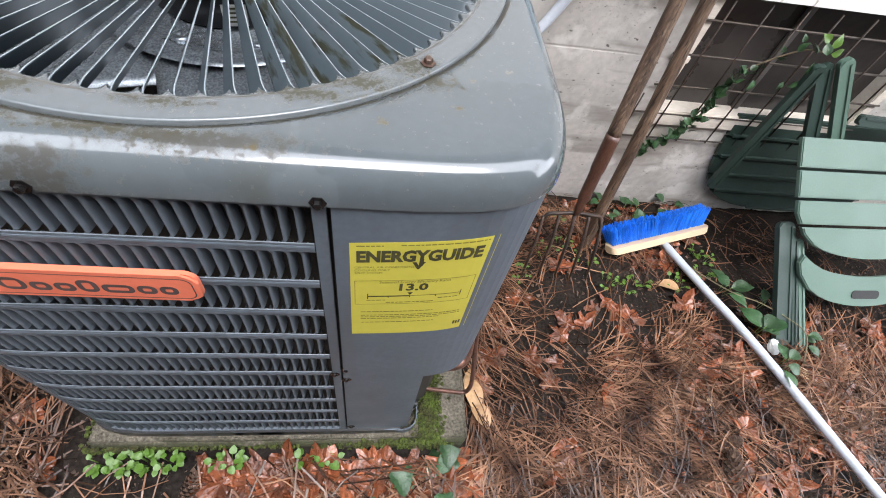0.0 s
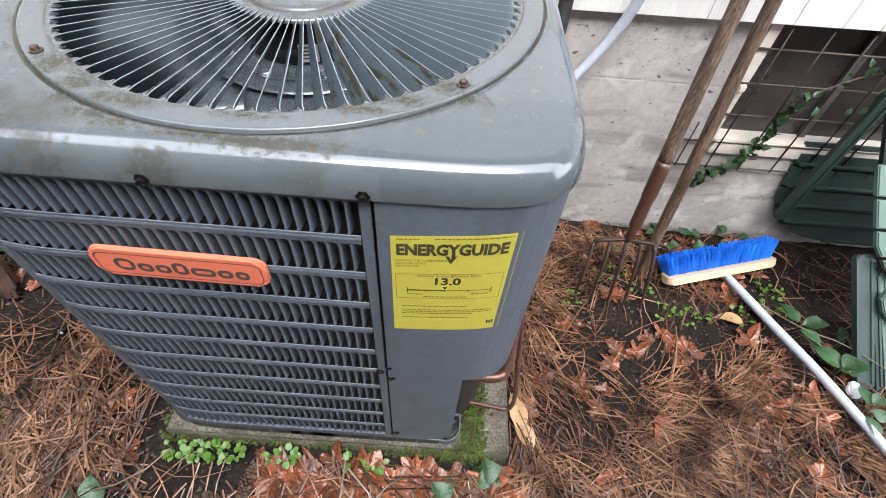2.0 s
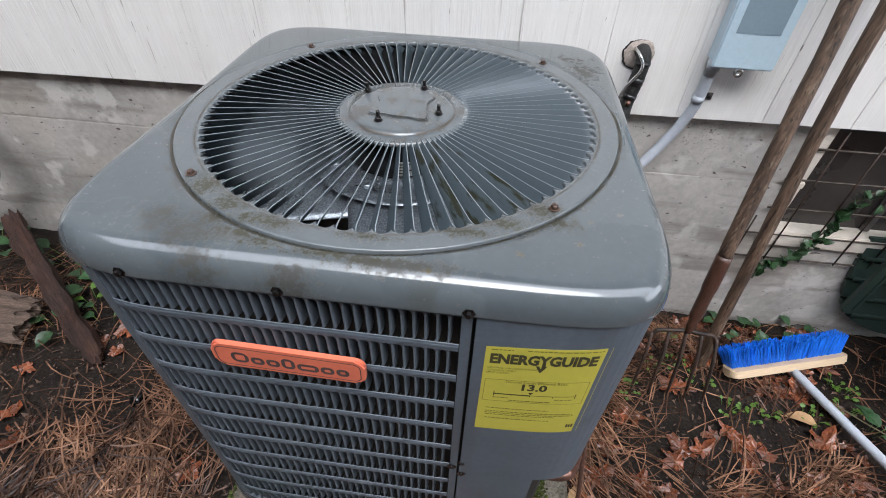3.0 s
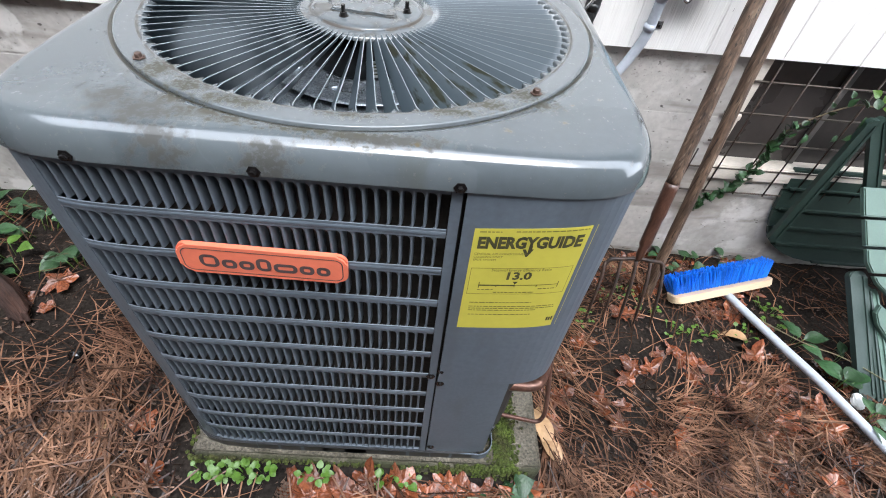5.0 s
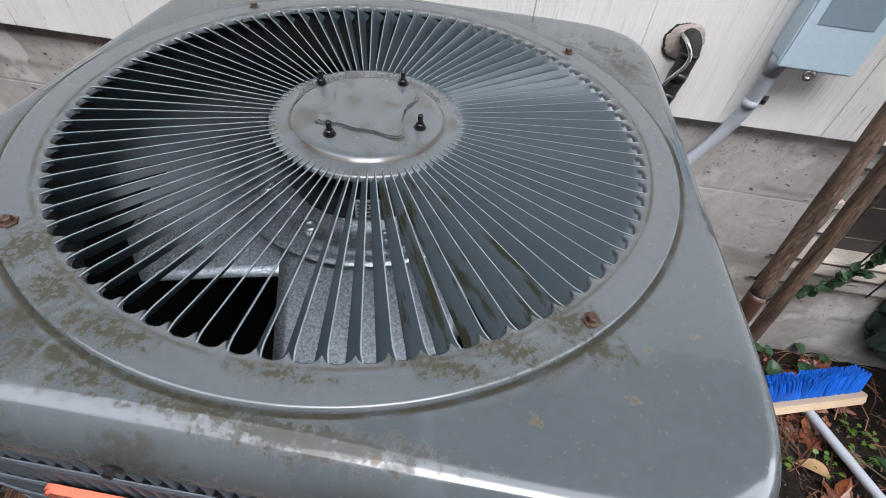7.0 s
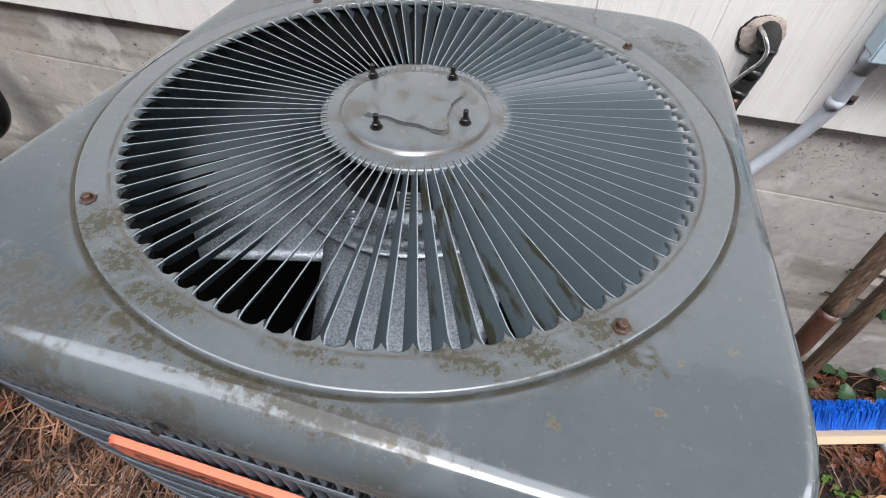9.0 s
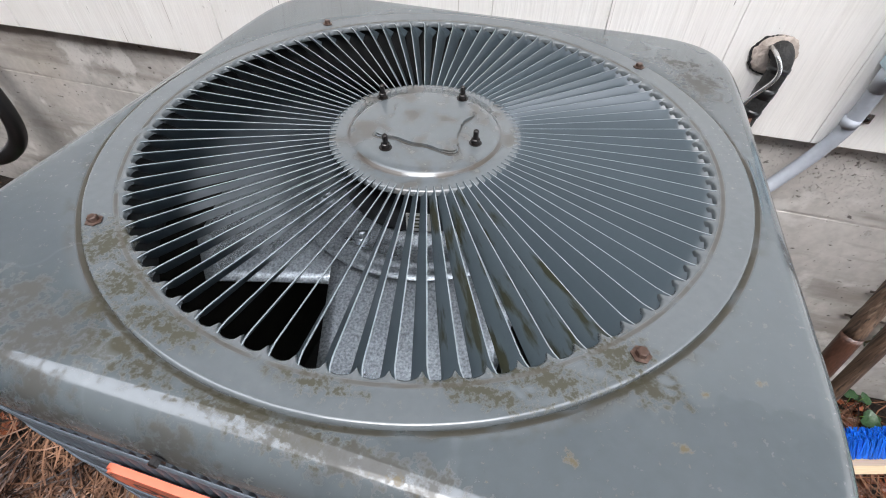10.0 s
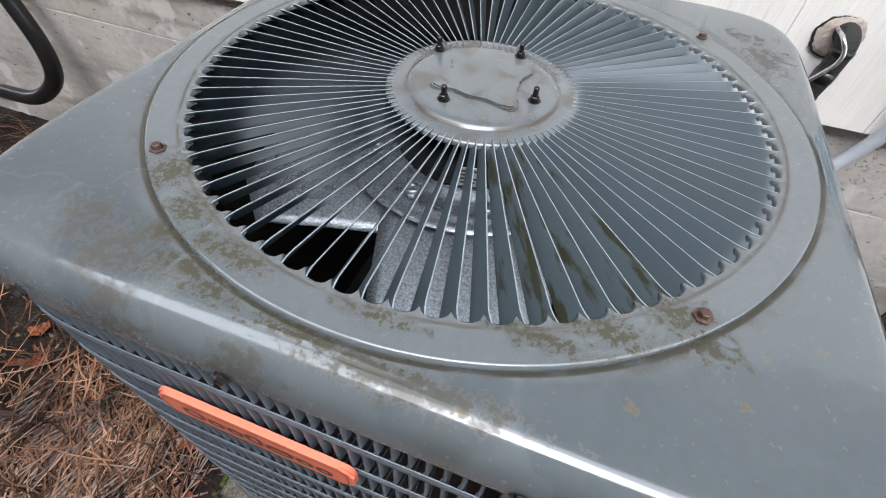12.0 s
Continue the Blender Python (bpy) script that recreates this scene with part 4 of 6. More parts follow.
# near-black sheets paint the shade of the open corner recess
part("recess_panel", box("recess_panel", (0.258, -0.330, BASE_Z + 0.022), (0.263, -0.10, 0.862), inside_shade, 0.0), unit)
part("recess_back", box("recess_back", (0.2635, -0.105, BASE_Z + 0.022), (0.345, -0.10, 0.862), inside_shade, 0.0), unit)
part("copper_pipe", tube("copper_pipe", curve_pts([(0.262, -0.29, 0.238), (0.30, -0.29, 0.226), (0.345, -0.29, 0.211), (0.374, -0.29, 0.203), (0.386, -0.287, 0.214), (0.389, -0.275, 0.245), (0.386, -0.235, 0.31), (0.372, -0.19, 0.43), (0.345, -0.15, 0.52)], 8), 0.0046, copper, 12), unit, "thin weathered copper refrigerant pipe")
part("suction_pipe", tube("suction_pipe", curve_pts([(0.262, -0.29, 0.362), (0.30, -0.29, 0.356), (0.335, -0.288, 0.355), (0.352, -0.275, 0.362), (0.357, -0.24, 0.41), (0.36, -0.15, 0.54)], 7), 0.0105, copper, 14), unit, "thick brown refrigerant pipe")
valve = part("service_valve", tube("service_valve", [(0.280, -0.292, 0.268), (0.280, -0.292, 0.300), (0.280, -0.292, 0.301), (0.280, -0.292, 0.322)], [0.0068, 0.0068, 0.0088, 0.0088], brass, 12), unit, "pale metal service valve")
part("valve_cap", tube("valve_cap", [(0.280, -0.292, 0.258), (0.280, -0.292, 0.269)], 0.0085, black_rubber, 10), valve)
part("valve_stem", tube("valve_stem", [(0.256, -0.290, 0.312), (0.282, -0.292, 0.312)], 0.006, brass, 10), valve)
low_valve = part("service_valve", tube("service_valve", [(0.262, -0.322, 0.196), (0.264, -0.324, 0.214), (0.264, -0.324, 0.215), (0.266, -0.324, 0.232)], [0.006, 0.006, 0.008, 0.008], brass, 12), unit)
part("valve_cap", tube("valve_cap", [(0.266, -0.324, 0.2325), (0.267, -0.325, 0.252)], 0.0095, black_rubber, 10), low_valve)
# upturned lip of the base pan, rounded at the open corner
lip = [(-0.20 + 0.044 * i, front_y(-0.20 + 0.044 * i) - 0.004) for i in range(11)]
lip += [(0.252 + 0.030 * math.sin(radians(9 * i)), -0.328 - 0.030 * math.cos(radians(9 * i))) for i in range(11)] + [(0.283, -0.26), (0.283, -0.16)]
part("pan_lip", sheet("pan_lip", lip, BASE_Z + 0.001, [BASE_Z + 0.021] * 12 + [BASE_Z + 0.024] * 12, 0.0025, body_paint), unit)


# badge
def on_front(u, z, off, curve=True):
    return (u, front_y(u) - off, z)


bx0, bx1, bz = -0.172, 0.018, 0.7445
badge_m = Matrix.Translation(((bx0 + bx1) / 2, front_y(0) - 0.0085, bz - 0.003)) @ pose(0, 0, 0, 90, 1.4, 0)
badge = part("badge", slab("badge", rounded(0.192, 0.046, 0.013), 0.0065, orange, 0.0022), unit, "raised orange maker's badge with dark marks", m=badge_m)
rim = rounded(0.182, 0.037, 0.010)
rin = rounded(0.1795, 0.0345, 0.009)
verts = [(x, y, 0.0006) for x, y in rim] + [(x, y, 0.0006) for x, y in rin]
n = len(rim)
part("badge_line", data("badge_line", verts, [(i, (i + 1) % n, n + (i + 1) % n, n + i) for i in range(n)], orange_dark), badge)
# plain dark shapes in place of the maker's mark
xx = -0.072
for w, h in ((0.022, 0.021), (0.017, 0.015), (0.017, 0.015), (0.017, 0.021), (0.027, 0.015), (0.017, 0.015), (0.016, 0.015)):
    out, inn = rounded(w, h, min(w, h) * 0.42), rounded(w - 0.0095, h - 0.0095, min(w, h) * 0.12)
    verts = [(x + xx + w / 2, y - 0.0035 + (h - 0.015) / 2, 0.0007) for x, y in out] + [(x + xx + w / 2, y - 0.0035 + (h - 0.015) / 2, 0.0007) for x, y in inn]
    part("badge_mark", data("badge_mark", verts, [(i, (i + 1) % n, n + (i + 1) % n, n + i) for i in range(n)], orange_dark), badge)
    xx += w + 0.0025

# energy label, laid on the curve of the corner panel
LX0, LX1, LZ0, LZ1 = 0.158, 0.2915, 0.641, 0.812
lx = [LX0 + (LX1 - LX0) * i / 16 for i in range(17)]


def skew(x, z):
    """The label was stuck on a little crooked and stretched."""
    u, v = (x - LX0) / (LX1 - LX0), (z - LZ0) / (LZ1 - LZ0)
    return (1 - v) * (0.633 + 0.009 * u) + v * (0.818 + 0.011 * u)


label_ob = part("energy_label", sheet("energy_label", [on_front(x, 0, 0.0028)[:2] for x in lx], [skew(x, LZ0) for x in lx], [skew(x, LZ1) for x in lx], 0.0008, yellow), unit, "yellow printed energy label with a worn edge")


def wrap(me, off):
    for v in me.vertices:
        x, z = v.co.x, v.co.y
        v.co = Vector((x, front_y(x) - off, skew(x, z)))
    return me


def words(text, x, z, size, mat, bold=0.0, stretch=1.0, shear=0.0):
    """Letters wrapped on the label; x, z are the line's left end and base."""
    c = bpy.data.curves.new("words", "FONT")
    c.body, c.size, c.offset, c.resolution_u = text, size, bold, 2
    ob = bpy.data.objects.new("words", c)
    me = bpy.data.meshes.new_from_object(ob)
    bpy.data.objects.remove(ob)
    for v in me.vertices:
        v.co = Vector((x + v.co.x * stretch, z + v.co.y, 0))
    me.materials.clear()
    me.materials.append(mat)
    part("print", wrap(me, 0.0032), label_ob)


def bar(x0, x1, z0, z1, mat):
    n = max(2, int((x1 - x0) / 0.008))
    xs = [x0 + (x1 - x0) * i / n for i in range(n + 1)]
    verts = [(x, z0, 0) for x in xs] + [(x, z1, 0) for x in xs]
    part("print_line", wrap(data("print_line", verts, [(i, i + 1, n + 2 + i, n + 1 + i) for i in range(n)], mat), 0.0032), label_ob)


words("ENERGYGUIDE", LX0 + 0.0055, 0.7848, 0.0222, print_ink, 0.0011, 0.785)
bar(LX0 + 0.0635, LX0 + 0.0675, 0.777, 0.788, print_ink)
words("V", LX0 + 0.0585, 0.7727, 0.0140, print_ink, 0.0009, 1.15)
for i, t in enumerate(("CENTRAL AIR CONDITIONERS", "COOLING ONLY", "SPLIT SYSTEM")):
    words(t, LX0 + 0.004, 0.7745 - 0.0046 * i, 0.0044, pale_ink, 0.0, 1.0)
words("Seasonal Energy Efficiency Ratio", LX0 + 0.028, 0.7485, 0.0064, pale_ink, 0.0, 0.86)
words("13.0", LX0 + 0.045, 0.7352, 0.0168, print_ink, 0.0006, 1.12)
for x0, x1, z0, z1 in ((0.004, 0.123, 0.7532, 0.7538), (0.005, 0.124, 0.7091, 0.7097), (0.004, 0.0046, 0.7091, 0.7538), (0.1230, 0.1236, 0.7091, 0.7538)):
    bar(LX0 + x0, LX0 + x1, z0, z1, pale_ink)
bar(LX0 + 0.017, LX0 + 0.060, 0.7238, 0.7258, print_ink)
bar(LX0 + 0.060, LX0 + 0.113, 0.7246, 0.7254, print_ink)
for x in (0.017, 0.038, 0.060, 0.087, 0.113):
    h = 0.005 if x in (0.017, 0.113) else 0.003
    bar(LX0 + x - 0.0004, LX0 + x + 0.0005, 0.7249 - h, 0.7249 + (h if x in (0.017, 0.113) else 0), print_ink)
part("print_line", wrap(data("pointer", [(LX0 + 0.057, 0.7312, 0), (LX0 + 0.060, 0.7264, 0), (LX0 + 0.063, 0.7312, 0)], [(0, 1, 2)], print_ink), 0.0032), label_ob)
# small print too small to read: broken lines of short bars
small = random.Random(7)
for x0, x1, z in ((0.016, 0.036, 0.7165), (0.090, 0.112, 0.7175), (0.036, 0.086, 0.7118), (0.010, 0.088, 0.6925), (0.010, 0.119, 0.6850), (0.010, 0.120, 0.6812), (0.010, 0.098, 0.6775), (0.011, 0.092, 0.6690), (0.006, 0.030, 0.8070), (0.045, 0.125, 0.8074)):
    x = x0
    while x < x1:
        w = small.uniform(0.0025, 0.0075)
        bar(LX0 + x, LX0 + min(x + w, x1), z, z + 0.0014, pale_ink)
        x += w + 0.0011
for k in range(3):
    bar(LX0 + 0.1165 + 0.0032 * k, LX0 + 0.1188 + 0.0032 * k, 0.6535, 0.6612 - 0.001 * (k % 2), print_ink)


# concrete pad
def build_pad():
    bm = bmesh.new()
    bmesh.ops.create_cube(bm, size=1)
    for v in bm.verts:
        v.co = Vector((-0.335 + (v.co.x + 0.5) * 0.725, -0.374 + (v.co.y + 0.5) * 0.77, -0.1 + (v.co.z + 0.5) * (BASE_Z + 0.099)))
    bmesh.ops.bevel(bm, geom=list(bm.edges), offset=0.008, segments=2, affect="EDGES")
    bmesh.ops.subdivide_edges(bm, edges=list(bm.edges), cuts=5, use_grid_fill=True)
    for v in bm.verts:
        v.co += Vector([noise.noise(v.co * 25 + Vector((k * 9, 0, 0))) * 0.003 for k in range(3)]) * (1 if v.co.z < BASE_Z - 0.004 else 0.2)
    tagged(part("concrete_pad", bm_data("concrete_pad", bm, pad_concrete, True)), "mossy concrete pad under the air conditioner", "concrete pad")


build_pad()


# ---- things along the wall ----
def build_mesh():
    """Welded wire grille over the basement window."""
    g = tagged(empty("window_grille"), "rusty welded wire grille over the basement window", "grille")
    y = WALL_Y - 0.010
    for z in (0.275, 0.365, 0.458, 0.552, 0.645):
        part("wire", tube("wire", [(0.90 + 0.03 * (z > 0.4), y, z), (1.25, y - 0.002, z + 0.003), (1.66, y, z + 0.004)], 0.0030, wire_mat, 6), g)
    for x in (0.912, 1.005, 1.105, 1.205, 1.300, 1.400, 1.500, 1.600):
        part("wire", tube("wire", [(x, y - 0.005, 0.273), (x, y - 0.005, 0.70 if x > 0.95 else 0.43)], 0.0024, iron, 6), g)
    part("wire_clip", box("wire_clip", (0.935, y - 0.006, 0.536), (0.955, WALL_Y + 0.002, 0.556), putty), g)


build_mesh()


def build_switch_box():
    b = tagged(empty("disconnect_box"), "pale blue-grey steel electrical disconnect box on the siding", "electrical box")
    part("body", box("body", (0.602, 0.425, 0.856), (0.722, SIDE_Y, 1.13), box_paint, 0.004), b)
    cover = part("cover", box("cover", (0.598, 0.416, 0.851), (0.726, 0.4245, 1.135), box_paint, 0.003), b)
    part("cover_panel", box("cover_panel", (0.618, 0.4150, 0.925), (0.706, 0.4157, 1.10), panel_film, 0.0), cover, "faded grey label on the cover")
    part("hasp", lathe("hasp", [(0.0035, -0.0015), (0.010, -0.0015), (0.010, 0.0015), (0.0035, 0.0015), (0.0035, -0.0015)], silver, 16), b, m=Matrix.Translation((0.660, 0.420, 0.843)) @ pose(0, 0, 0, 90, 0, 0))
    part("connector", tube("connector", [(0.614, 0.445, 0.858), (0.614, 0.445, 0.838), (0.614, 0.446, 0.838), (0.614, 0.447, 0.825)], [0.0152, 0.0152, 0.0136, 0.0136], conduit_mat, 14), b)
    c = tagged(empty("conduit"), "grey flexible electrical conduit strapped to the siding", "conduit")
    pts = curve_pts([(0.614, 0.447, 0.830), (0.614, 0.449, 0.79), (0.612, 0.452, 0.745), (0.594, 0.455, 0.685), (0.556, 0.447, 0.615), (0.50, 0.42, 0.55), (0.43, 0.37, 0.50), (0.36, 0.32, 0.47)], 22)
    part("hose", tube("hose", pts, [0.0118 + (0.0011 if i % 2 else 0) for i in range(len(pts))], conduit_mat, 14), c)
    s = tagged(empty("conduit_strap"), "small metal strap holding the conduit", "strap")
    part("band", tube("band", [(0.611, 0.4475, 0.775), (0.612, 0.4495, 0.760)], 0.0138, conduit_mat, 16), s)
    part("ear", box("ear", (0.625, SIDE_Y - 0.003, 0.758), (0.650, SIDE_Y - 0.0005, 0.776), silver, 0.001), s)
    part("nail", tube("nail", [(0.641, SIDE_Y - 0.003, 0.767), (0.641, SIDE_Y - 0.006, 0.767)], 0.0045, dark_bolt, 10), s)


build_switch_box()


def build_pipe_hole():
    h = tagged(empty("pipe_hole"), "ragged hole in the siding filled with putty", "hole")
    out = []
    for k in range(80):
        a = 2 * math.pi * k / 80
        r = 0.035 + 0.002 * noise.noise(Vector((math.cos(a) * 2, math.sin(a) * 2, 1))) + 0.0022 * noise.noise(Vector((math.cos(a) * 7, math.sin(a) * 7, 5)))
        out.append((r * math.cos(a), r * math.sin(a) * 0.95))
    m = Matrix.Translation((0.452, SIDE_Y - 0.0026, 0.850)) @ pose(0, 0, 0, 90, 0, 0)
    # flat near-black disc paints the shade round the filling
    part("dark_edge", slab("dark_edge", out, 0.004, inside_shade), h, m=m)
    verts, faces = [(0.006, 0.004, 0.0042)], []
    for ring, height in ((0.25, 0.0042), (0.5, 0.0036), (0.72, 0.0030), (0.9, 0.0018), (1.0, -0.001)):
        for x, y in out:
            d = 0.0022 * noise.noise(Vector((x * 90 * ring, y * 90 * ring, 3)))
            verts.append((x * 0.985 * ring + 0.0018, y * 0.985 * ring + 0.0012, height + d))
    n = len(out)
    faces += [(0, 1 + k, 1 + (k + 1) % n) for k in range(n)]
    faces += [(1 + i * n + k, 1 + (i + 1) * n + k, 1 + (i + 1) * n + (k + 1) % n, 1 + i * n + (k + 1) % n) for i in range(4) for k in range(n)]
    part("filling", data("filling", verts, faces, putty, True), h, m=m)
    s = tagged(empty("insulated_pipe"), "black foam insulated refrigerant pipe bending out of the wall", "pipe")
    part("sleeve", tube("sleeve", curve_pts([(0.457, 0.478, 0.856), (0.458, 0.452, 0.862), (0.460, 0.438, 0.845), (0.457, 0.436, 0.80), (0.449, 0.432, 0.745), (0.44, 0.40, 0.66), (0.40, 0.35, 0.55), (0.36, 0.31, 0.46)], 7), 0.0160, foam, 14), s)
    for k, (p, q) in enumerate((((0.460, 0.438, 0.846), (0.4595, 0.437, 0.838)), ((0.458, 0.4365, 0.812), (0.4565, 0.436, 0.795)), ((0.453, 0.434, 0.772), (0.451, 0.433, 0.762)))):
        part("tape", tube("tape", [p, q], 0.0176 - 0.0004 * k, black_rubber, 14), s, "shiny black tape wrap")
    part("bare_copper", tube("bare_copper", [(0.448, 0.417, 0.762), (0.449, 0.415, 0.752)], 0.006, copper, 10), s)
    w = tagged(empty("bare_wire"), "bent bare silver pipe beside the black sleeve", "pipe")
    part("bend", tube("bend", curve_pts([(0.442, 0.462, 0.866), (0.444, 0.428, 0.866), (0.454, 0.416, 0.850), (0.453, 0.412, 0.834), (0.444, 0.411, 0.818), (0.431, 0.412, 0.795), (0.422, 0.412, 0.76), (0.41, 0.40, 0.70)], 6), 0.0034, silver, 8), w)


build_pipe_hole()


def pole(name, pts, radius, mat):
    pts = curve_pts(pts, 10)
    n = len(pts)
    out = []
    for i, p in enumerate(pts):
        out.append(Vector(p) + Vector((noise.noise(p * 9), noise.noise(p * 9 + Vector((5, 0, 0))), 0)) * 0.0018)
    return tube(name, out, [radius * (1 + 0.05 * noise.noise(p * 14)) for p in out], mat, 14)


def build_fork():
    f = tagged(empty("garden_fork"), "old garden fork with worn brown handle, tines stuck in the needles", "garden fork")
    foot, top = Vector((0.728, 0.196, 0.225)), Vector((0.797, 0.448, 1.245))
    at = lambda k: foot.lerp(top, k)
    part("handle", pole("handle", [at(0.226), at(0.45), at(0.72) + Vector((0.003, 0, 0)), top], 0.0172, old_wood), f)
    part("socket", tube("socket", curve_pts([foot, at(0.05), at(0.14), at(0.23)], 6), [0.009] * 2 + [0.012] * 4 + [0.0165] * 6 + [0.0188] * 7, dark_wood, 12), f, "dark rust-stained socket of the handle")
    tops = [Vector((0.640 + 0.0435 * k, 0.200, 0.205 + 0.014 * math.sin(math.pi * k / 4))) for k in range(5)]
    arch = [tops[0] + Vector((-0.002, -0.006, -0.020)), tops[0] + Vector((0.012, 0, 0.008)), tops[1] + Vector((0, 0, 0.004)), tops[2] + Vector((0, 0, 0.006)), tops[3] + Vector((0, 0, 0.004)), tops[4] + Vector((-0.012, 0, 0.008)), tops[4] + Vector((0.002, -0.006, -0.020))]
    part("shoulder", tube("shoulder", curve_pts(arch, 6), 0.0058, iron, 8), f)
    for k in range(5):
        tip = Vector((0.617 + 0.0515 * k, 0.112 + 0.003 * (k % 2), 0.012))
        mid = tops[k].lerp(tip, 0.5) + Vector((-0.004, -0.014, 0.004))
        part("tine", tube("tine", curve_pts([tops[k], tops[k].lerp(mid, 0.5) + Vector((0, -0.006, 0.0)), mid, tip], 5), [0.0052] * 9 + [0.0046] * 4 + [0.0038, 0.003, 0.002], iron, 8), f)


build_fork()
staff = tagged(empty("wooden_pole"), "weathered round wooden pole leaning against the house wall", "pole")
part("shaft", pole("shaft", [(0.862, 0.250, -0.03), (0.860, 0.285, 0.16), (0.860, 0.366, 0.68), (0.866, 0.412, 1.0), (0.870, 0.448, 1.28)], 0.0158, old_wood), staff)


def build_broom():
    b = tagged(empty("push_broom"), "push broom with blue bristles and grey pole lying on the ground", "broom")
    a, e = Vector((0.922, 0.226, 0.006)), Vector((1.305, 0.341, 0.008))
    m = frame_of((a + e) / 2, e - a, Vector((-0.12, 0.50, 0.86)))
    L = (e - a).length
    out = rounded(L, 0.055, 0.018)
    block = slab("block", out, 0.024, pale_wood, 0.004)
    # block: long axis x, bristles along y
    part("block", block, b, "pale wooden broom block", m=m @ Matrix.Translation((0, 0.016, 0.012)) @ pose(0, 0, 0, 90, 0, 0) @ Matrix.Translation((0, 0, 0.012)))
    verts, faces = [], []
    rng = random.Random(4)
    for i in range(62):
        for j in range(5):
            for q in range(3):
                x = -L / 2 + 0.012 + (L - 0.024) * (i + rng.uniform(0.1, 0.9)) / 62
                z = -0.021 + 0.042 * (j + rng.uniform(0.2, 0.8)) / 5
                part_gap = 0.006 if abs(x - 0.005) < 0.006 else 0.0
                lean = 0.10 * x + rng.gauss(0, 0.005) + (0.006 if x > 0.005 else -0.006) * (1 if abs(x) < 0.05 else 0)
                h = 0.060 + rng.uniform(-0.004, 0.004) - part_gap
                spread = 1.25
                w = 0.0022
                base = len(verts)
                for s in range(4):
                    ca, sa = math.cos(s * math.pi / 2), math.sin(s * math.pi / 2)
                    verts.append((x + w * ca, 0.002, z + w * sa))
                for s in range(4):
                    ca, sa = math.cos(s * math.pi / 2), math.sin(s * math.pi / 2)
                    verts.append((x + lean + w * 0.7 * ca, h, z * spread + rng.gauss(0, 0.001) + w * 0.7 * sa))
                faces += [(base + s, base + (s + 1) % 4, base + 4 + (s + 1) % 4, base + 4 + s) for s in range(4)] + [(base + 4, base + 5, base + 6, base + 7)]
    part("bristles", data("bristles", verts, faces, bristle), b, "bright blue plastic bristles", m=m @ Matrix.Translation((0, 0.027, 0.0)))
    joint = Vector((1.128, 0.272, 0.022))
    p1 = Vector((1.289, -0.119, 0.040))
    p2 = p1 + (p1 - joint) * 1.3
    p2.z = 0.03
    part("pole", tube("pole", curve_pts([joint, joint.lerp(p1, 0.5), p1, p2], 6), 0.0125, grey_pole, 14), b, "pale grey coated metal pole")


build_broom()


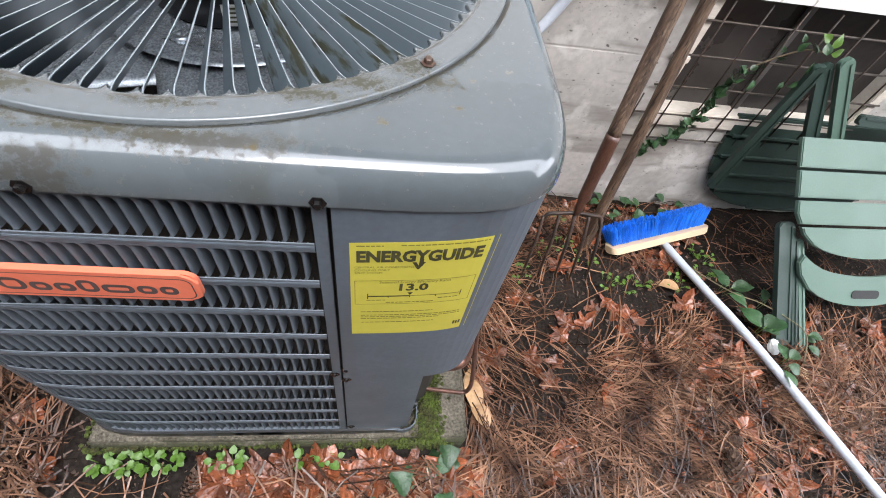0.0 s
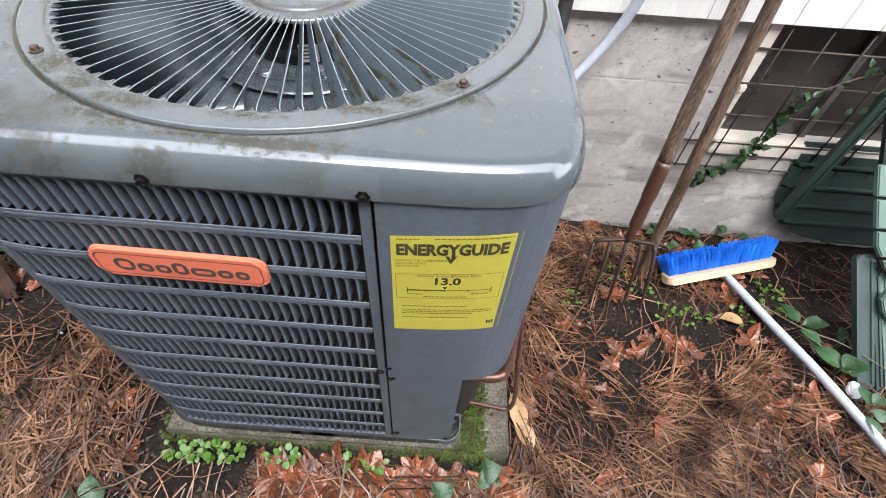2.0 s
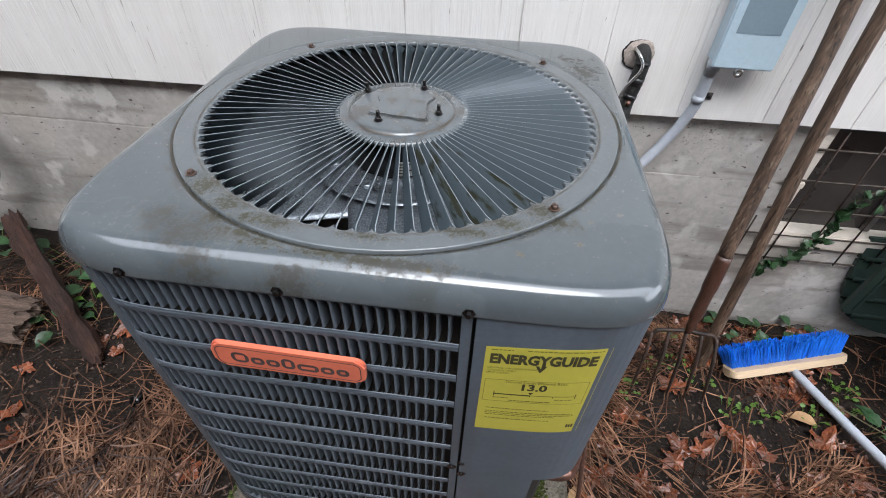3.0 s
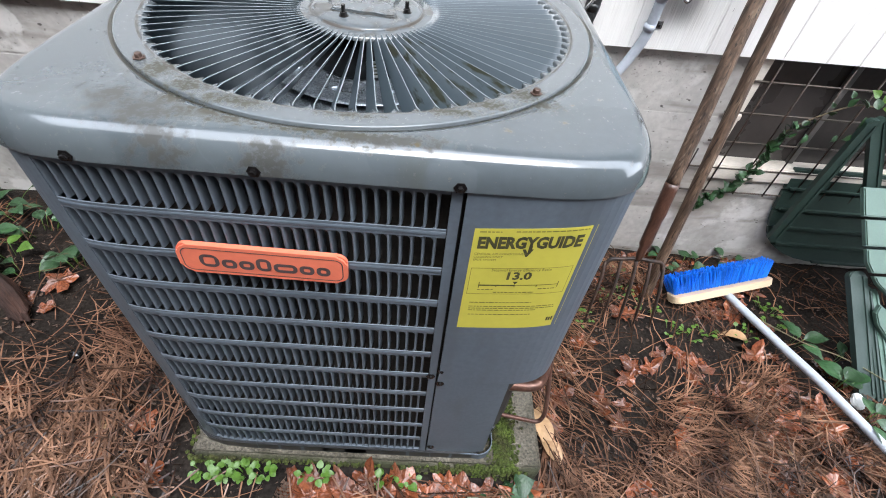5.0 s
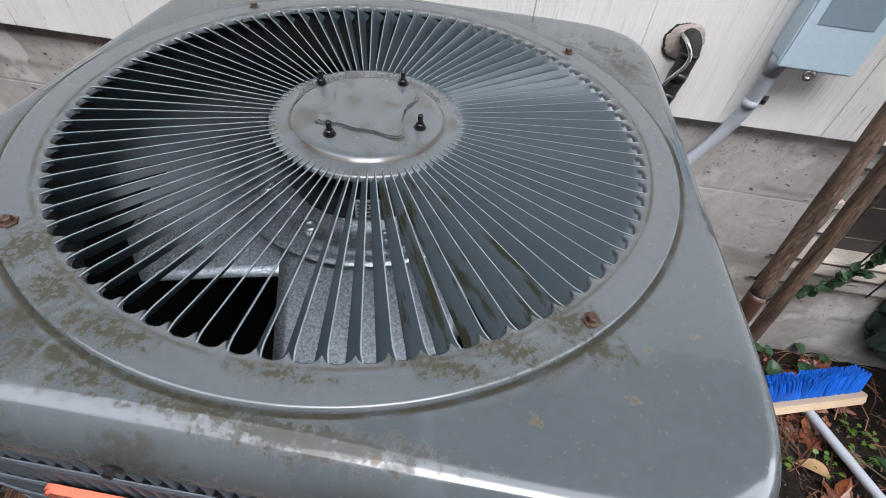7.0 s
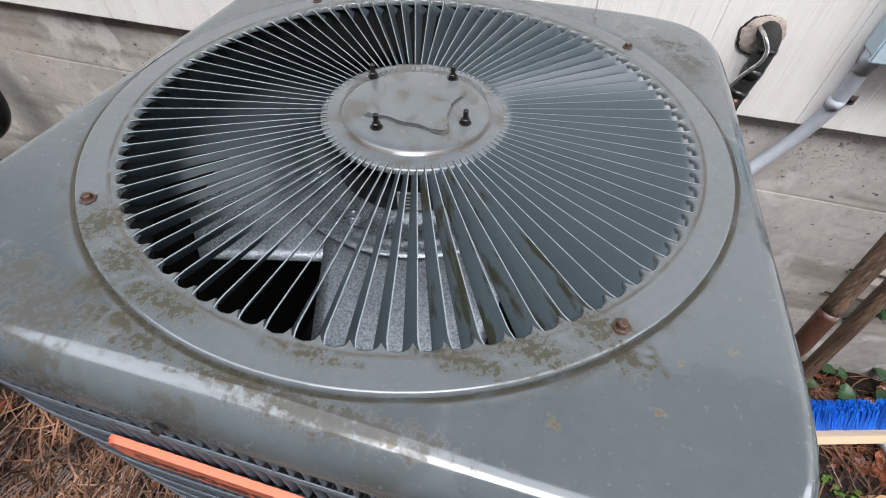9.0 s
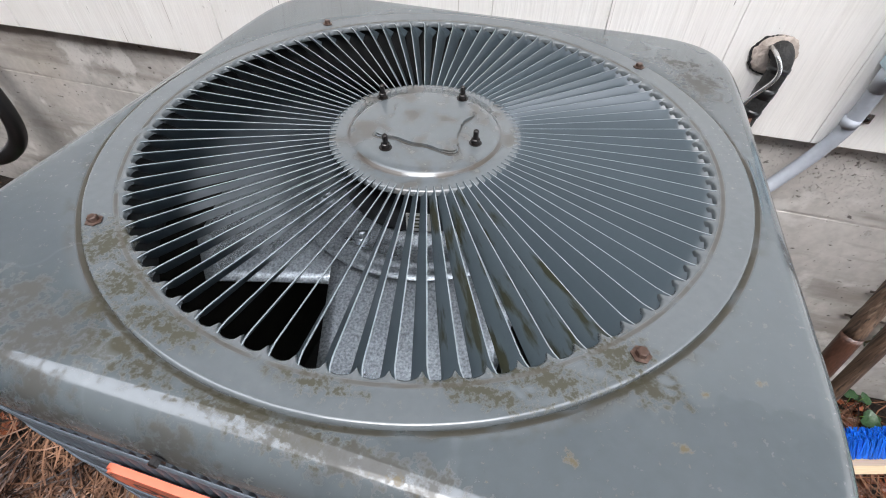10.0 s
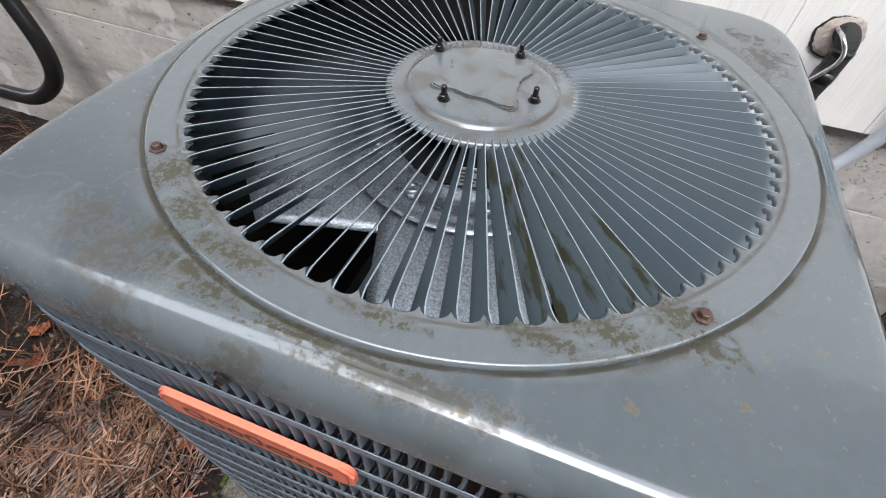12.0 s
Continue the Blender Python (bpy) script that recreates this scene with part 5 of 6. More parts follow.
def build_chair():
    c = tagged(empty("folding_chair"), "folded green plastic garden chair leaning by the wall", "chair")
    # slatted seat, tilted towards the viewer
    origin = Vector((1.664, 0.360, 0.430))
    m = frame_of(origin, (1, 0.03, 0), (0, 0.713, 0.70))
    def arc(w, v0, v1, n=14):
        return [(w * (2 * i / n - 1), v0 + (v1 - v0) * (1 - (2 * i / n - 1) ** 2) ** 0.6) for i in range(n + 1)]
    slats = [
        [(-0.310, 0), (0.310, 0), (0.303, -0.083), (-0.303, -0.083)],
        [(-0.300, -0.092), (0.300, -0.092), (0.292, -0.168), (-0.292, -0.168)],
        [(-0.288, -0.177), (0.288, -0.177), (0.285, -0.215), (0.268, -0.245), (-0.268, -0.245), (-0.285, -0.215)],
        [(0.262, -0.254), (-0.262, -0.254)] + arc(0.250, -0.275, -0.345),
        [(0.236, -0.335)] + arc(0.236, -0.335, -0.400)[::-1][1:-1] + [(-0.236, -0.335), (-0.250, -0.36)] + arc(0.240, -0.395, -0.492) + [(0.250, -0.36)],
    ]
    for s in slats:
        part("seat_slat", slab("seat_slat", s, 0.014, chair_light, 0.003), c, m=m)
    # hand hole's shade, laid on the uncut slat as a near-black patch
    part("hand_hold", slab("hand_hold", rounded(0.10, 0.026, 0.012), 0.004, inside_shade), c, m=m @ Matrix.Translation((0.0, -0.455, 0.0022)))
    def bar(name, a, b, w, t, mat, side=(1, 0, 0)):
        a, b = Vector(a), Vector(b)
        L = (b - a).length
        mm = frame_of((a + b) / 2, b - a, side)
        part(name, slab(name, rounded(L, w, min(w, 0.05) * 0.35), t, mat, 0.003), c, m=mm)
        part(name + "_rib", slab(name + "_rib", rounded(L - 0.03, 0.006, 0.002), 0.004, mat, 0.001), c, m=mm @ Matrix.Translation((0, w * 0.25, 0.0035)))
    for sx in (0, 1):
        x = lambda v: v if not sx else 3.33 - v
        # dark and light bars paint the shaded and lit faces of each rail
        bar("leg", (x(1.392), 0.205, 0.235), (x(1.420), -0.085, 0.0), 0.054, 0.018, chair_shaded)
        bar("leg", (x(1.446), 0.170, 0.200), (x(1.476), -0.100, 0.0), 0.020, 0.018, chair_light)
        bar("leg", (x(1.426), 0.175, 0.206), (x(1.452), -0.092, 0.0), 0.016, 0.014, chair_shaded)
        bar("upright", (x(1.314), 0.424, 0.600), (x(1.436), 0.383, 0.385), 0.040, 0.016, chair_shaded)
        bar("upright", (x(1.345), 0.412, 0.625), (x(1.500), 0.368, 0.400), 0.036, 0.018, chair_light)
    bar("stay", (1.292, 0.408, 0.602), (1.308, 0.432, 0.125), 0.036, 0.016, chair_shaded)
    bar("stay", (1.56, 0.420, 0.452), (1.95, 0.420, 0.435), 0.030, 0.014, chair_shaded, (0, 0.3, 1))
    # backrest standing behind, underside outward, in the shade-darkened plastic
    outline = [(1.252, 0.392), (1.262, 0.30), (1.272, 0.235), (1.288, 0.175), (1.315, 0.12), (1.355, 0.075), (1.42, 0.035), (1.50, 0.010), (1.62, -0.006), (1.74, -0.006), (1.86, 0.01), (1.95, 0.06), (1.99, 0.12), (2.01, 0.25), (2.02, 0.392)]
    def width_at(z):
        out = []
        for (ax, az), (bx, bz) in zip(outline, outline[1:]):
            if (az - z) * (bz - z) <= 0 and az != bz:
                out.append(ax + (bx - ax) * (z - az) / (bz - az))
        return min(out), max(out)
    levels = [0.388, 0.305, 0.225, 0.150, 0.078, 0.002]
    bm = frame_of((0, 0.462, 0), (1, 0, 0), (0, 0.06, 1))
    for hi, lo in zip(levels, levels[1:]):
        zs_ = [hi - 0.004 - (hi - lo - 0.008) * i / 5 for i in range(6)]
        left = [(width_at(z)[0], z) for z in zs_]
        right = [(width_at(z)[1], z) for z in zs_]
        part("back_slat", slab("back_slat", left + right[::-1], 0.014, chair_shaded, 0.003), c, m=bm)
        part("back_rib", slab("back_rib", [(left[-1][0] + 0.01, lo + 0.014), (left[-1][0] + 0.01, lo + 0.007), (right[-1][0] - 0.01, lo + 0.007), (right[-1][0] - 0.01, lo + 0.014)], 0.010, chair_shaded), c, m=bm @ Matrix.Translation((0, 0, 0.010)))


build_chair()


# ---- left of the unit ----
def rough_board(name, a, b, w, t, mat, side):
    a, b = Vector(a), Vector(b)
    L = (b - a).length
    bm = bmesh.new()
    bmesh.ops.create_cube(bm, size=1)
    for v in bm.verts:
        v.co = Vector((v.co.x * L, v.co.y * w, v.co.z * t))
    bmesh.ops.subdivide_edges(bm, edges=list(bm.edges), cuts=15, use_grid_fill=True)
    for v in bm.verts:
        p = Vector((v.co.x * 9, v.co.y * 40, v.co.z * 40))
        v.co += Vector([noise.noise(v.co * 14 + Vector((k * 7, L, 0))) for k in range(3)]) * 0.016 + Vector((noise.noise(p * 1.7) * 0.045 * (abs(v.co.x) / L * 2) ** 6, 0, noise.noise(p) * 0.007))
    return bm_data(name, bm, mat, False), frame_of((a + b) / 2, b - a, side)


for lab, a, b, w, t, wood in (("dark rotting split plank lying against the house wall", (-1.44, 0.365, 0.215), (-0.905, -0.035, 0.085), 0.055, 0.026, timber),
                              ("weathered grey-brown split timber on the needles", (-1.60, 0.02, 0.13), (-1.175, 0.045, 0.105), 0.15, 0.06, grey_timber),
                              ("small dark piece of rotten wood", (-1.02, -0.44, 0.085), (-0.86, -0.40, 0.085), 0.06, 0.035, timber)):
    me, m = rough_board("timber", a, b, w, t, wood, (0.5, 0.9, 0.35))
    tagged(part("timber", me, m=m), lab, "timber")
drain = tagged(empty("drain_pipe"), "black wet drain hose curling down beside the foundation", "hose")
part("bend", tube("bend", curve_pts([(-1.50, 0.44, 0.75), (-1.475, 0.43, 0.60), (-1.437, 0.42, 0.46), (-1.455, 0.415, 0.36), (-1.53, 0.41, 0.285), (-1.62, 0.40, 0.245), (-1.75, 0.40, 0.235)], 8), 0.024, black_rubber, 16), drain)


# ---- plants ----
def leaf_mesh(name, outline, mat, length, width, cup=0.15, fold=0.25, seed=0):
    """A leaf with a midrib fold; outline: half widths from stalk to tip."""
    rng = random.Random(seed)
    n = len(outline)
    verts, faces = [], []
    for i, h in enumerate(outline):
        y = length * i / (n - 1)
        z = -cup * length * ((i / (n - 1)) - 0.4) ** 2 * 2
        hw = width * h / 2
        wob = rng.uniform(-0.04, 0.04) * width
        for s in (-1, -0.5, 0, 0.5, 1):
            verts.append((s * hw, y - abs(s) * 0.06 * length, z + fold * abs(s) * hw + wob * (s * s)))
    for i in range(n - 1):
        for k in range(4):
            a = i * 5 + k
            faces.append((a, a + 1, a + 6, a + 5))
    return data(name, verts, faces, mat, True)


OVAL = [0.05, 0.55, 0.85, 1.0, 0.98, 0.85, 0.6, 0.3, 0.02]
HEART = [0.55, 0.98, 1.0, 0.92, 0.80, 0.62, 0.42, 0.2, 0.02]
ROUND = [0.1, 0.7, 0.95, 1.0, 1.0, 0.92, 0.75, 0.5, 0.15]
vine_leaf = [leaf_mesh("leaf", OVAL, green_leaf, 0.030, 0.021, seed=i) for i in range(3)]
big_leaf = [leaf_mesh("leaf", OVAL, green_leaf, 0.062, 0.044, 0.25, seed=i) for i in range(3)]
ivy_leaf = [leaf_mesh("leaf", HEART, green_leaf, 0.055, 0.060, 0.3, 0.15, seed=i) for i in range(3)]
weed = [leaf_mesh("leaf", ROUND, weed_leaf, 0.024, 0.021, 0.1, 0.1, seed=i) for i in range(3)]
fresh_leaf = [leaf_mesh("leaf", OVAL, weed_leaf, 0.060, 0.044, 0.2, seed=i) for i in range(2)]
rng = random.Random(11)


def facing(p, up, yaw, tilt, scale=1.0):
    return Matrix.Translation(p) @ pose(0, 0, 0, 0, 0, yaw) @ pose(0, 0, 0, tilt, up, 0) @ Matrix.Scale(scale, 4)


def build_vine():
    v = tagged(empty("climbing_vine"), "thin vine with small green leaves climbing across the window grille", "vine")
    ctrl = [(0.985, 0.478, 0.20), (1.007, 0.470, 0.25), (1.064, 0.466, 0.315), (1.102, 0.464, 0.412), (1.112, 0.462, 0.505), (1.158, 0.455, 0.566), (1.228, 0.44, 0.622), (1.275, 0.425, 0.632)]
    pts = curve_pts(ctrl, 8)
    part("stem", tube("stem", pts, 0.0022, stem_mat, 6), v)
    for i, p in enumerate(pts[2:]):
        f = i / len(pts)
        per = 3 if f < 0.58 else (1 if i % 3 == 0 else 0)
        for q in range(per):
            part("leaf", rng.choice(vine_leaf), v, m=facing(p + Vector((rng.uniform(-.012, .012), -0.006 - rng.uniform(0, 0.014), rng.uniform(-.012, .012))), rng.uniform(-40, 40), rng.choice((60, -70, 110, -100)) + rng.uniform(-50, 50), rng.uniform(30, 80), rng.uniform(0.75, 1.15)))
    for x, z, y, sc, ms in ((1.285, 0.645, -20, 1.0, fresh_leaf), (1.265, 0.66, 60, 0.8, fresh_leaf), (1.30, 0.63, -70, 0.9, fresh_leaf), (1.275, 0.60, 170, 0.9, big_leaf), (1.305, 0.565, 190, 0.95, big_leaf),
                            (1.275, 0.545, 130, 0.7, big_leaf), (1.15, 0.535, 175, 0.8, big_leaf), (1.20, 0.65, 20, 0.55, big_leaf), (1.17, 0.62, 40, 0.45, big_leaf), (1.235, 0.54, 160, 0.6, big_leaf)):
        part("leaf", rng.choice(ms), v, m=facing((x, 0.425, z), 0, 0, 0, 0.62) @ pose(0, 0, 0, 75, 0, 0) @ pose(0, 0, 0, 0, rng.uniform(-25, 25), y) @ Matrix.Scale(sc, 4))


build_vine()


def clump(lab, at, count, meshes, spread, height, scale=1.0, cat="plant", name="ground_plant", flat=1.0):
    """A low plant: leaves on short stalks."""
    x, y = at[0], at[1]
    z = at[2] if len(at) > 2 else ground_z(x, y)
    c = tagged(empty(name, (x, y, z)), lab, cat)
    for k in range(count):
        a, r = rng.uniform(0, 6.28), spread * math.sqrt(rng.uniform(0.02, 1))
        h = height * rng.uniform(0.55, 1.0)
        p = Vector((r * math.cos(a), r * math.sin(a) * flat, h))
        part("stalk", tube("stalk", [(p.x * 0.5, p.y * 0.5, -0.012), (p.x * 0.8, p.y * 0.8, h * 0.6), p], 0.0009, weed_leaf, 5), c)
        part("leaf", rng.choice(meshes), c, m=facing(p, rng.uniform(-18, 18), math.degrees(a) - 90 + rng.uniform(-50, 50), rng.uniform(-15, 25), scale * rng.uniform(0.7, 1.15)))
    return c


PAD = BASE_Z
for x, y, s, k in ((-0.300, -0.398, 0.030, 13), (-0.255, -0.400, 0.032, 17), (-0.215, -0.402, 0.030, 15), (-0.180, -0.400, 0.022, 9), (-0.078, -0.402, 0.030, 14), (0.055, -0.402, 0.022, 7), (0.105, -0.400, 0.024, 9),
                   (-0.07, -0.56, 0.02, 5), (-0.16, -0.60, 0.03, 5), (0.045, -0.55, 0.02, 3)):
    clump("small round-leaved green weed by the concrete pad", (x, y), int(k * 1.5), weed, s, 0.024, 0.60, "weed", "weed", 0.5)
for x, y in ((0.80, 0.34), (0.77, 0.25), (0.903, 0.114), (0.95, 0.10), (1.265, 0.25), (1.28, 0.22), (1.134, 0.12), (0.70, 0.22), (0.84, 0.20), (0.62, 0.12), (1.02, 0.13), (1.24, 0.15)):
    clump("tiny bright green seedlings among the needles", (x, y), 9, weed, 0.035, 0.022, 0.55, "weed", "weed")
for x, y, k, s, ms, sc in ((0.228, -0.455, 3, 0.03, ivy_leaf, 0.85), (0.335, -0.445, 3, 0.035, ivy_leaf, 1.05), (0.345, -0.51, 3, 0.03, ivy_leaf, 0.95), (0.32, -0.395, 2, 0.02, ivy_leaf, 0.7), (-0.45, -0.53, 4, 0.045, ivy_leaf, 0.85), (-0.42, -0.60, 4, 0.04, big_leaf, 0.7),
                           (-0.86, 0.14, 6, 0.06, big_leaf, 0.9), (-0.99, 0.10, 6, 0.06, big_leaf, 0.95), (-1.07, 0.17, 4, 0.045, fresh_leaf, 0.95), (-1.10, 0.06, 6, 0.06, big_leaf, 0.95), (-1.05, 0.27, 14, 0.14, big_leaf, 1.0), (-1.25, 0.34, 14, 0.14, big_leaf, 1.0),
                           (1.244, 0.44, 8, 0.05, big_leaf, 0.75), (1.06, 0.42, 3, 0.04, ivy_leaf, 0.8), (0.98, 0.43, 4, 0.04, ivy_leaf, 0.7), (1.12, 0.44, 3, 0.03, big_leaf, 0.7), (1.475, -0.075, 4, 0.03, big_leaf, 0.7), (1.40, 0.04, 2, 0.02, big_leaf, 0.7), (-1.62, 0.38, 12, 0.12, ivy_leaf, 0.8)):
    clump("low green plant with glossy wet leaves", (x, y), k, ms, s, 0.045, sc)
for x, y, k, sc in ((1.262, 0.080, 4, 1.25), (1.325, -0.060, 4, 1.25), (1.345, -0.165, 4, 1.0)):
    clump("glossy bramble leaves beside the broom pole", (x, y, ground_z(x, y) + 0.035), k, big_leaf, 0.028, 0.035, sc, "bramble", "bramble")
runner = tagged(empty("bramble_runner"), "thin brown bramble runner trailing over the ground", "bramble")
part("stem", tube("stem", curve_pts([(1.16, 0.20, 0.02), (1.27, 0.07, 0.05), (1.36, 0.03, 0.05), (1.42, -0.03, 0.06), (1.46, -0.075, 0.05), (1.44, -0.15, 0.015)], 6), 0.0022, stem_mat, 6), runner)


def build_moss():
    verts, faces = [], []
    r = random.Random(3)
    spots = [(0.308 + r.gauss(0, 0.014), -0.368 + 0.22 * r.random(), PAD + 0.010 * r.random()) for _ in range(1500)] + [(r.uniform(0.17, 0.34), -0.374 + r.uniform(-0.002, 0.006), PAD - r.random() ** 2 * 0.03) for _ in range(330)]
    spots += [(-0.335 + 0.70 * r.random() ** 1.6, -0.376 + r.uniform(-0.002, 0.002), PAD - 0.004 - r.random() * 0.06) for _ in range(900)] + [(-0.338 + r.uniform(-0.004, 0.01), r.uniform(-0.385, -0.25), PAD - r.random() * 0.06) for _ in range(200)]
    for x, y, z in spots:
        if x < 0.25 and noise.noise(Vector((x * 22, z * 40, 5))) < -0.22:
            continue
        s = r.uniform(0.002, 0.0055)
        base = len(verts)
        for k in range(5):
            a = 2 * math.pi * k / 5 + r.random()
            verts.append((x + s * math.cos(a), y + s * math.sin(a), z - 0.003))
        verts.append((x + r.gauss(0, 0.001), y + r.gauss(0, 0.001), z + s * 0.7))
        faces += [(base + k, base + (k + 1) % 5, base + 5) for k in range(5)]
    tagged(part("moss", data("moss", verts, faces, moss_mat, True)), "green moss growing on the concrete pad", "moss", kind="stuff")


build_moss()


# ---- litter on the ground ----
def on_pad(x, y, pad=0.0):
    return -0.345 - pad < x < 0.40 + pad and y > -0.395 - pad


def maple(seed):
    """A curled lobed leaf, about 9 cm across."""
    r = random.Random(seed)
    lobes, per = 5, 6
    verts = [(0, 0, 0)]
    n = lobes * per
    curl, roll = r.uniform(0.1, 1.5), r.uniform(0, 6.28)
    sizes = [r.uniform(0.55, 1.15) for _ in range(lobes)]
    for ring in (0.5, 1.0):
        for k in range(n):
            a = 2 * math.pi * k / n
            u = (k % per) / per
            tip = 1 - abs(2 * u - 1)
            size = 0.050 * sizes[k // per]
            rad = size * (0.45 + 0.55 * tip ** 0.9) * r.uniform(0.78, 1.16) * ring
            if ring < 1:
                rad = 0.022 * r.uniform(0.9, 1.1)
            x, y = rad * math.cos(a), rad * math.sin(a)
            d = x * math.cos(roll) + y * math.sin(roll)
            verts.append((x, y, curl * d * d * 5 + r.uniform(-0.003, 0.003) + 0.2 * rad * math.sin(3 * a)))
    faces = [(0, 1 + k, 1 + (k + 1) % n) for k in range(n)]
    faces += [(1 + k, 1 + n + k, 1 + n + (k + 1) % n, 1 + (k + 1) % n) for k in range(n)]
    return verts, faces


shapes = [maple(i) for i in range(8)]
meshes = [data("fallen_leaf", v, f, leaf_mat) for v, f in shapes]
oval_leaf = leaf_mesh("fallen_leaf", OVAL, pale_leaf, 0.05, 0.024, 0.3, 0.3, 1)
rl = random.Random(21)


def leaf_spot(r):
    """Where leaves lie: a drift before the pad, a drift by the chair, strays elsewhere."""
    k = r.random()
    if k < 0.26:
        return r.uniform(-0.12, 0.42), -0.405 - abs(r.gauss(0, 0.07))
    if k < 0.72:
        return r.uniform(1.02, 2.0), r.uniform(-0.75, -0.02)
    if k < 0.82:
        return r.uniform(0.40, 1.15), r.uniform(-0.75, 0.05)
    if k < 0.92:
        return r.uniform(0.5, 1.3), r.uniform(0.15, 0.47)
    return r.uniform(-1.1, 0.0), r.uniform(-0.8, 0.25)


def leaf_pose(x, y, r, lift=0.008):
    return Matrix.Translation((x, y, ground_z(x, y) + lift + r.uniform(0, 0.012))) @ pose(0, 0, 0, r.gauss(0, 7), r.gauss(0, 7), r.uniform(0, 360)) @ Matrix.Scale(r.uniform(0.55, 1.15), 4)


done = 0
while done < 105:
    x, y = leaf_spot(rl)
    if on_pad(x, y, 0.0) or y < -0.8 or x > 1.8:
        continue
    ob = part("fallen_leaf", rl.choice(meshes), m=leaf_pose(x, y, rl) @ Matrix.Scale(1.12, 4))
    tagged(ob, "wet rust-brown fallen lobed leaf on the needles", "leaf", "fallen leaves")
    done += 1
for x, y, a, s, lab in ((0.806, -0.232, 40, 1.15, "large orange lobed leaf lying flat"), (0.645, -0.375, 10, 1.1, "torn wet leaf with a pale shiny face"), (0.455, -0.22, 70, 0.9, "orange leaf curled beside the pad")):
    tagged(part("fallen_leaf", meshes[2], m=Matrix.Translation((x, y, ground_z(x, y) + 0.02)) @ pose(0, 0, 0, 8, 6, a) @ Matrix.Scale(s, 4)), lab, "leaf", "fallen leaves")
for x, y, a, s in ((0.43, -0.29, 10, 1.9), (0.455, -0.33, 30, 1.7), (1.142, 0.10, 75, 1.8), (-0.55, -0.33, 20, 0.8), (1.46, -0.19, 60, 1.6), (1.10, -0.27, 0, 0.8), (0.42, -0.24, -15, 1.5)):
    tagged(part("fallen_leaf", oval_leaf, m=Matrix.Translation((x, y, ground_z(x, y) + 0.018)) @ pose(0, 0, 0, 4, 10, a) @ Matrix.Scale(s, 4)), "pale dry narrow leaf on the ground", "leaf", "fallen leaves")


def build_leaf_litter():
    verts, faces = [], []
    r = random.Random(5)
    count = 0
    while count < 700:
        x, y = leaf_spot(r)
        if r.random() < 0.3:
            x, y = r.uniform(0.9, 2.6), r.uniform(-1.2, 0.1)
        if on_pad(x, y, 0.0):
            continue
        v, f = r.choice(shapes)
        m = leaf_pose(x, y, r, 0.002)
        base = len(verts)
        verts += [m @ Vector(p) for p in v]
        faces += [tuple(i + base for i in q) for q in f]
        count += 1
    tagged(part("leaf_litter", data("leaf_litter", verts, faces, leaf_mat)), "wet brown leaf litter over the ground", "leaves", kind="stuff")


build_leaf_litter()


def build_needles():
    r = np.random.RandomState(8)
    verts, faces = [], []
    total, made = 25000, 0
    while made < total:
        x, y = r.uniform(-1.9, 2.1) + r.normal(0, 0.15), r.uniform(-1.1, 0.49) - abs(r.normal(0, 0.10))
        if r.rand() < 0.10:
            x, y = r.normal(0, 2.2), 0.47 - abs(r.normal(0, 1.3))
        if on_pad(x, y, -0.012):
            continue
        bare = noise.noise(Vector((x * 2.3, y * 2.3, 4)))
        if 0.88 < x < 1.35 and -0.12 < y < 0.30:
            bare += 0.35
        if 1.12 < x and y > -0.12 + 0.1 * noise.noise(Vector((x * 9, y * 9, 1))):
            bare += 0.6
        if ((x - 0.86) / 0.20) ** 2 + ((y - 0.02) / 0.13) ** 2 < 1 + 0.5 * noise.noise(Vector((x * 8, y * 8, 7))):
            bare += 0.75
        elif 0.38 < x < 1.05 and y < 0.12:
            bare -= 0.18
        if 1.15 < x and y <= -0.12:
            bare += 0.35
        if x < -0.3:
            bare += 0.10
        if x < -0.72 and y > -0.20 + 0.15 * noise.noise(Vector((x * 5, y * 5, 2))):
            bare += 0.5
        if bare > 0.10 and r.rand() < (0.95 if bare > 0.6 else 0.87):
            continue
        flow = 3.0 * noise.noise(Vector((x * 1.6, y * 1.6, 11)))
        a = flow + r.normal(0, 0.75)
        L = r.uniform(0.08, 0.19)
        w = r.uniform(0.0008, 0.0018)
        bend = r.normal(0, 0.6)
        z0 = 0.003 + abs(r.normal(0, 0.012)) + (0.006 if x < -0.3 else 0)
        tilt = r.normal(0, 0.05)
        base = len(verts)
        px, py = x, y
        ok = True
        row = []
        for k in range(4):
            if on_pad(px, py, 0.0) and ground_z(px, py) + z0 < PAD:
                ok = False
            z = min(ground_z(px, py) + z0 + tilt * L * k / 3 + 0.004 * math.sin(k), 0.3)
            z = max(z, ground_z(px, py) + 0.001)
            nx, ny = -math.sin(a) * w, math.cos(a) * w
            row += [(px + nx, py + ny, z), (px - nx, py - ny, z + 0.0006)]
            px += math.cos(a) * L / 3
            py += math.sin(a) * L / 3
            a += bend / 3
        if not ok or py > WALL_Y - 0.005:
            continue
        verts += row
        faces += [(base + 2 * k, base + 2 * k + 1, base + 2 * k + 3, base + 2 * k + 2) for k in range(3)]
        made += 1
    tagged(part("pine_needles", data("pine_needles", verts, faces, needle_mat)), "brown wet pine needles strewn over the soil", "needles", kind="stuff")


build_needles()


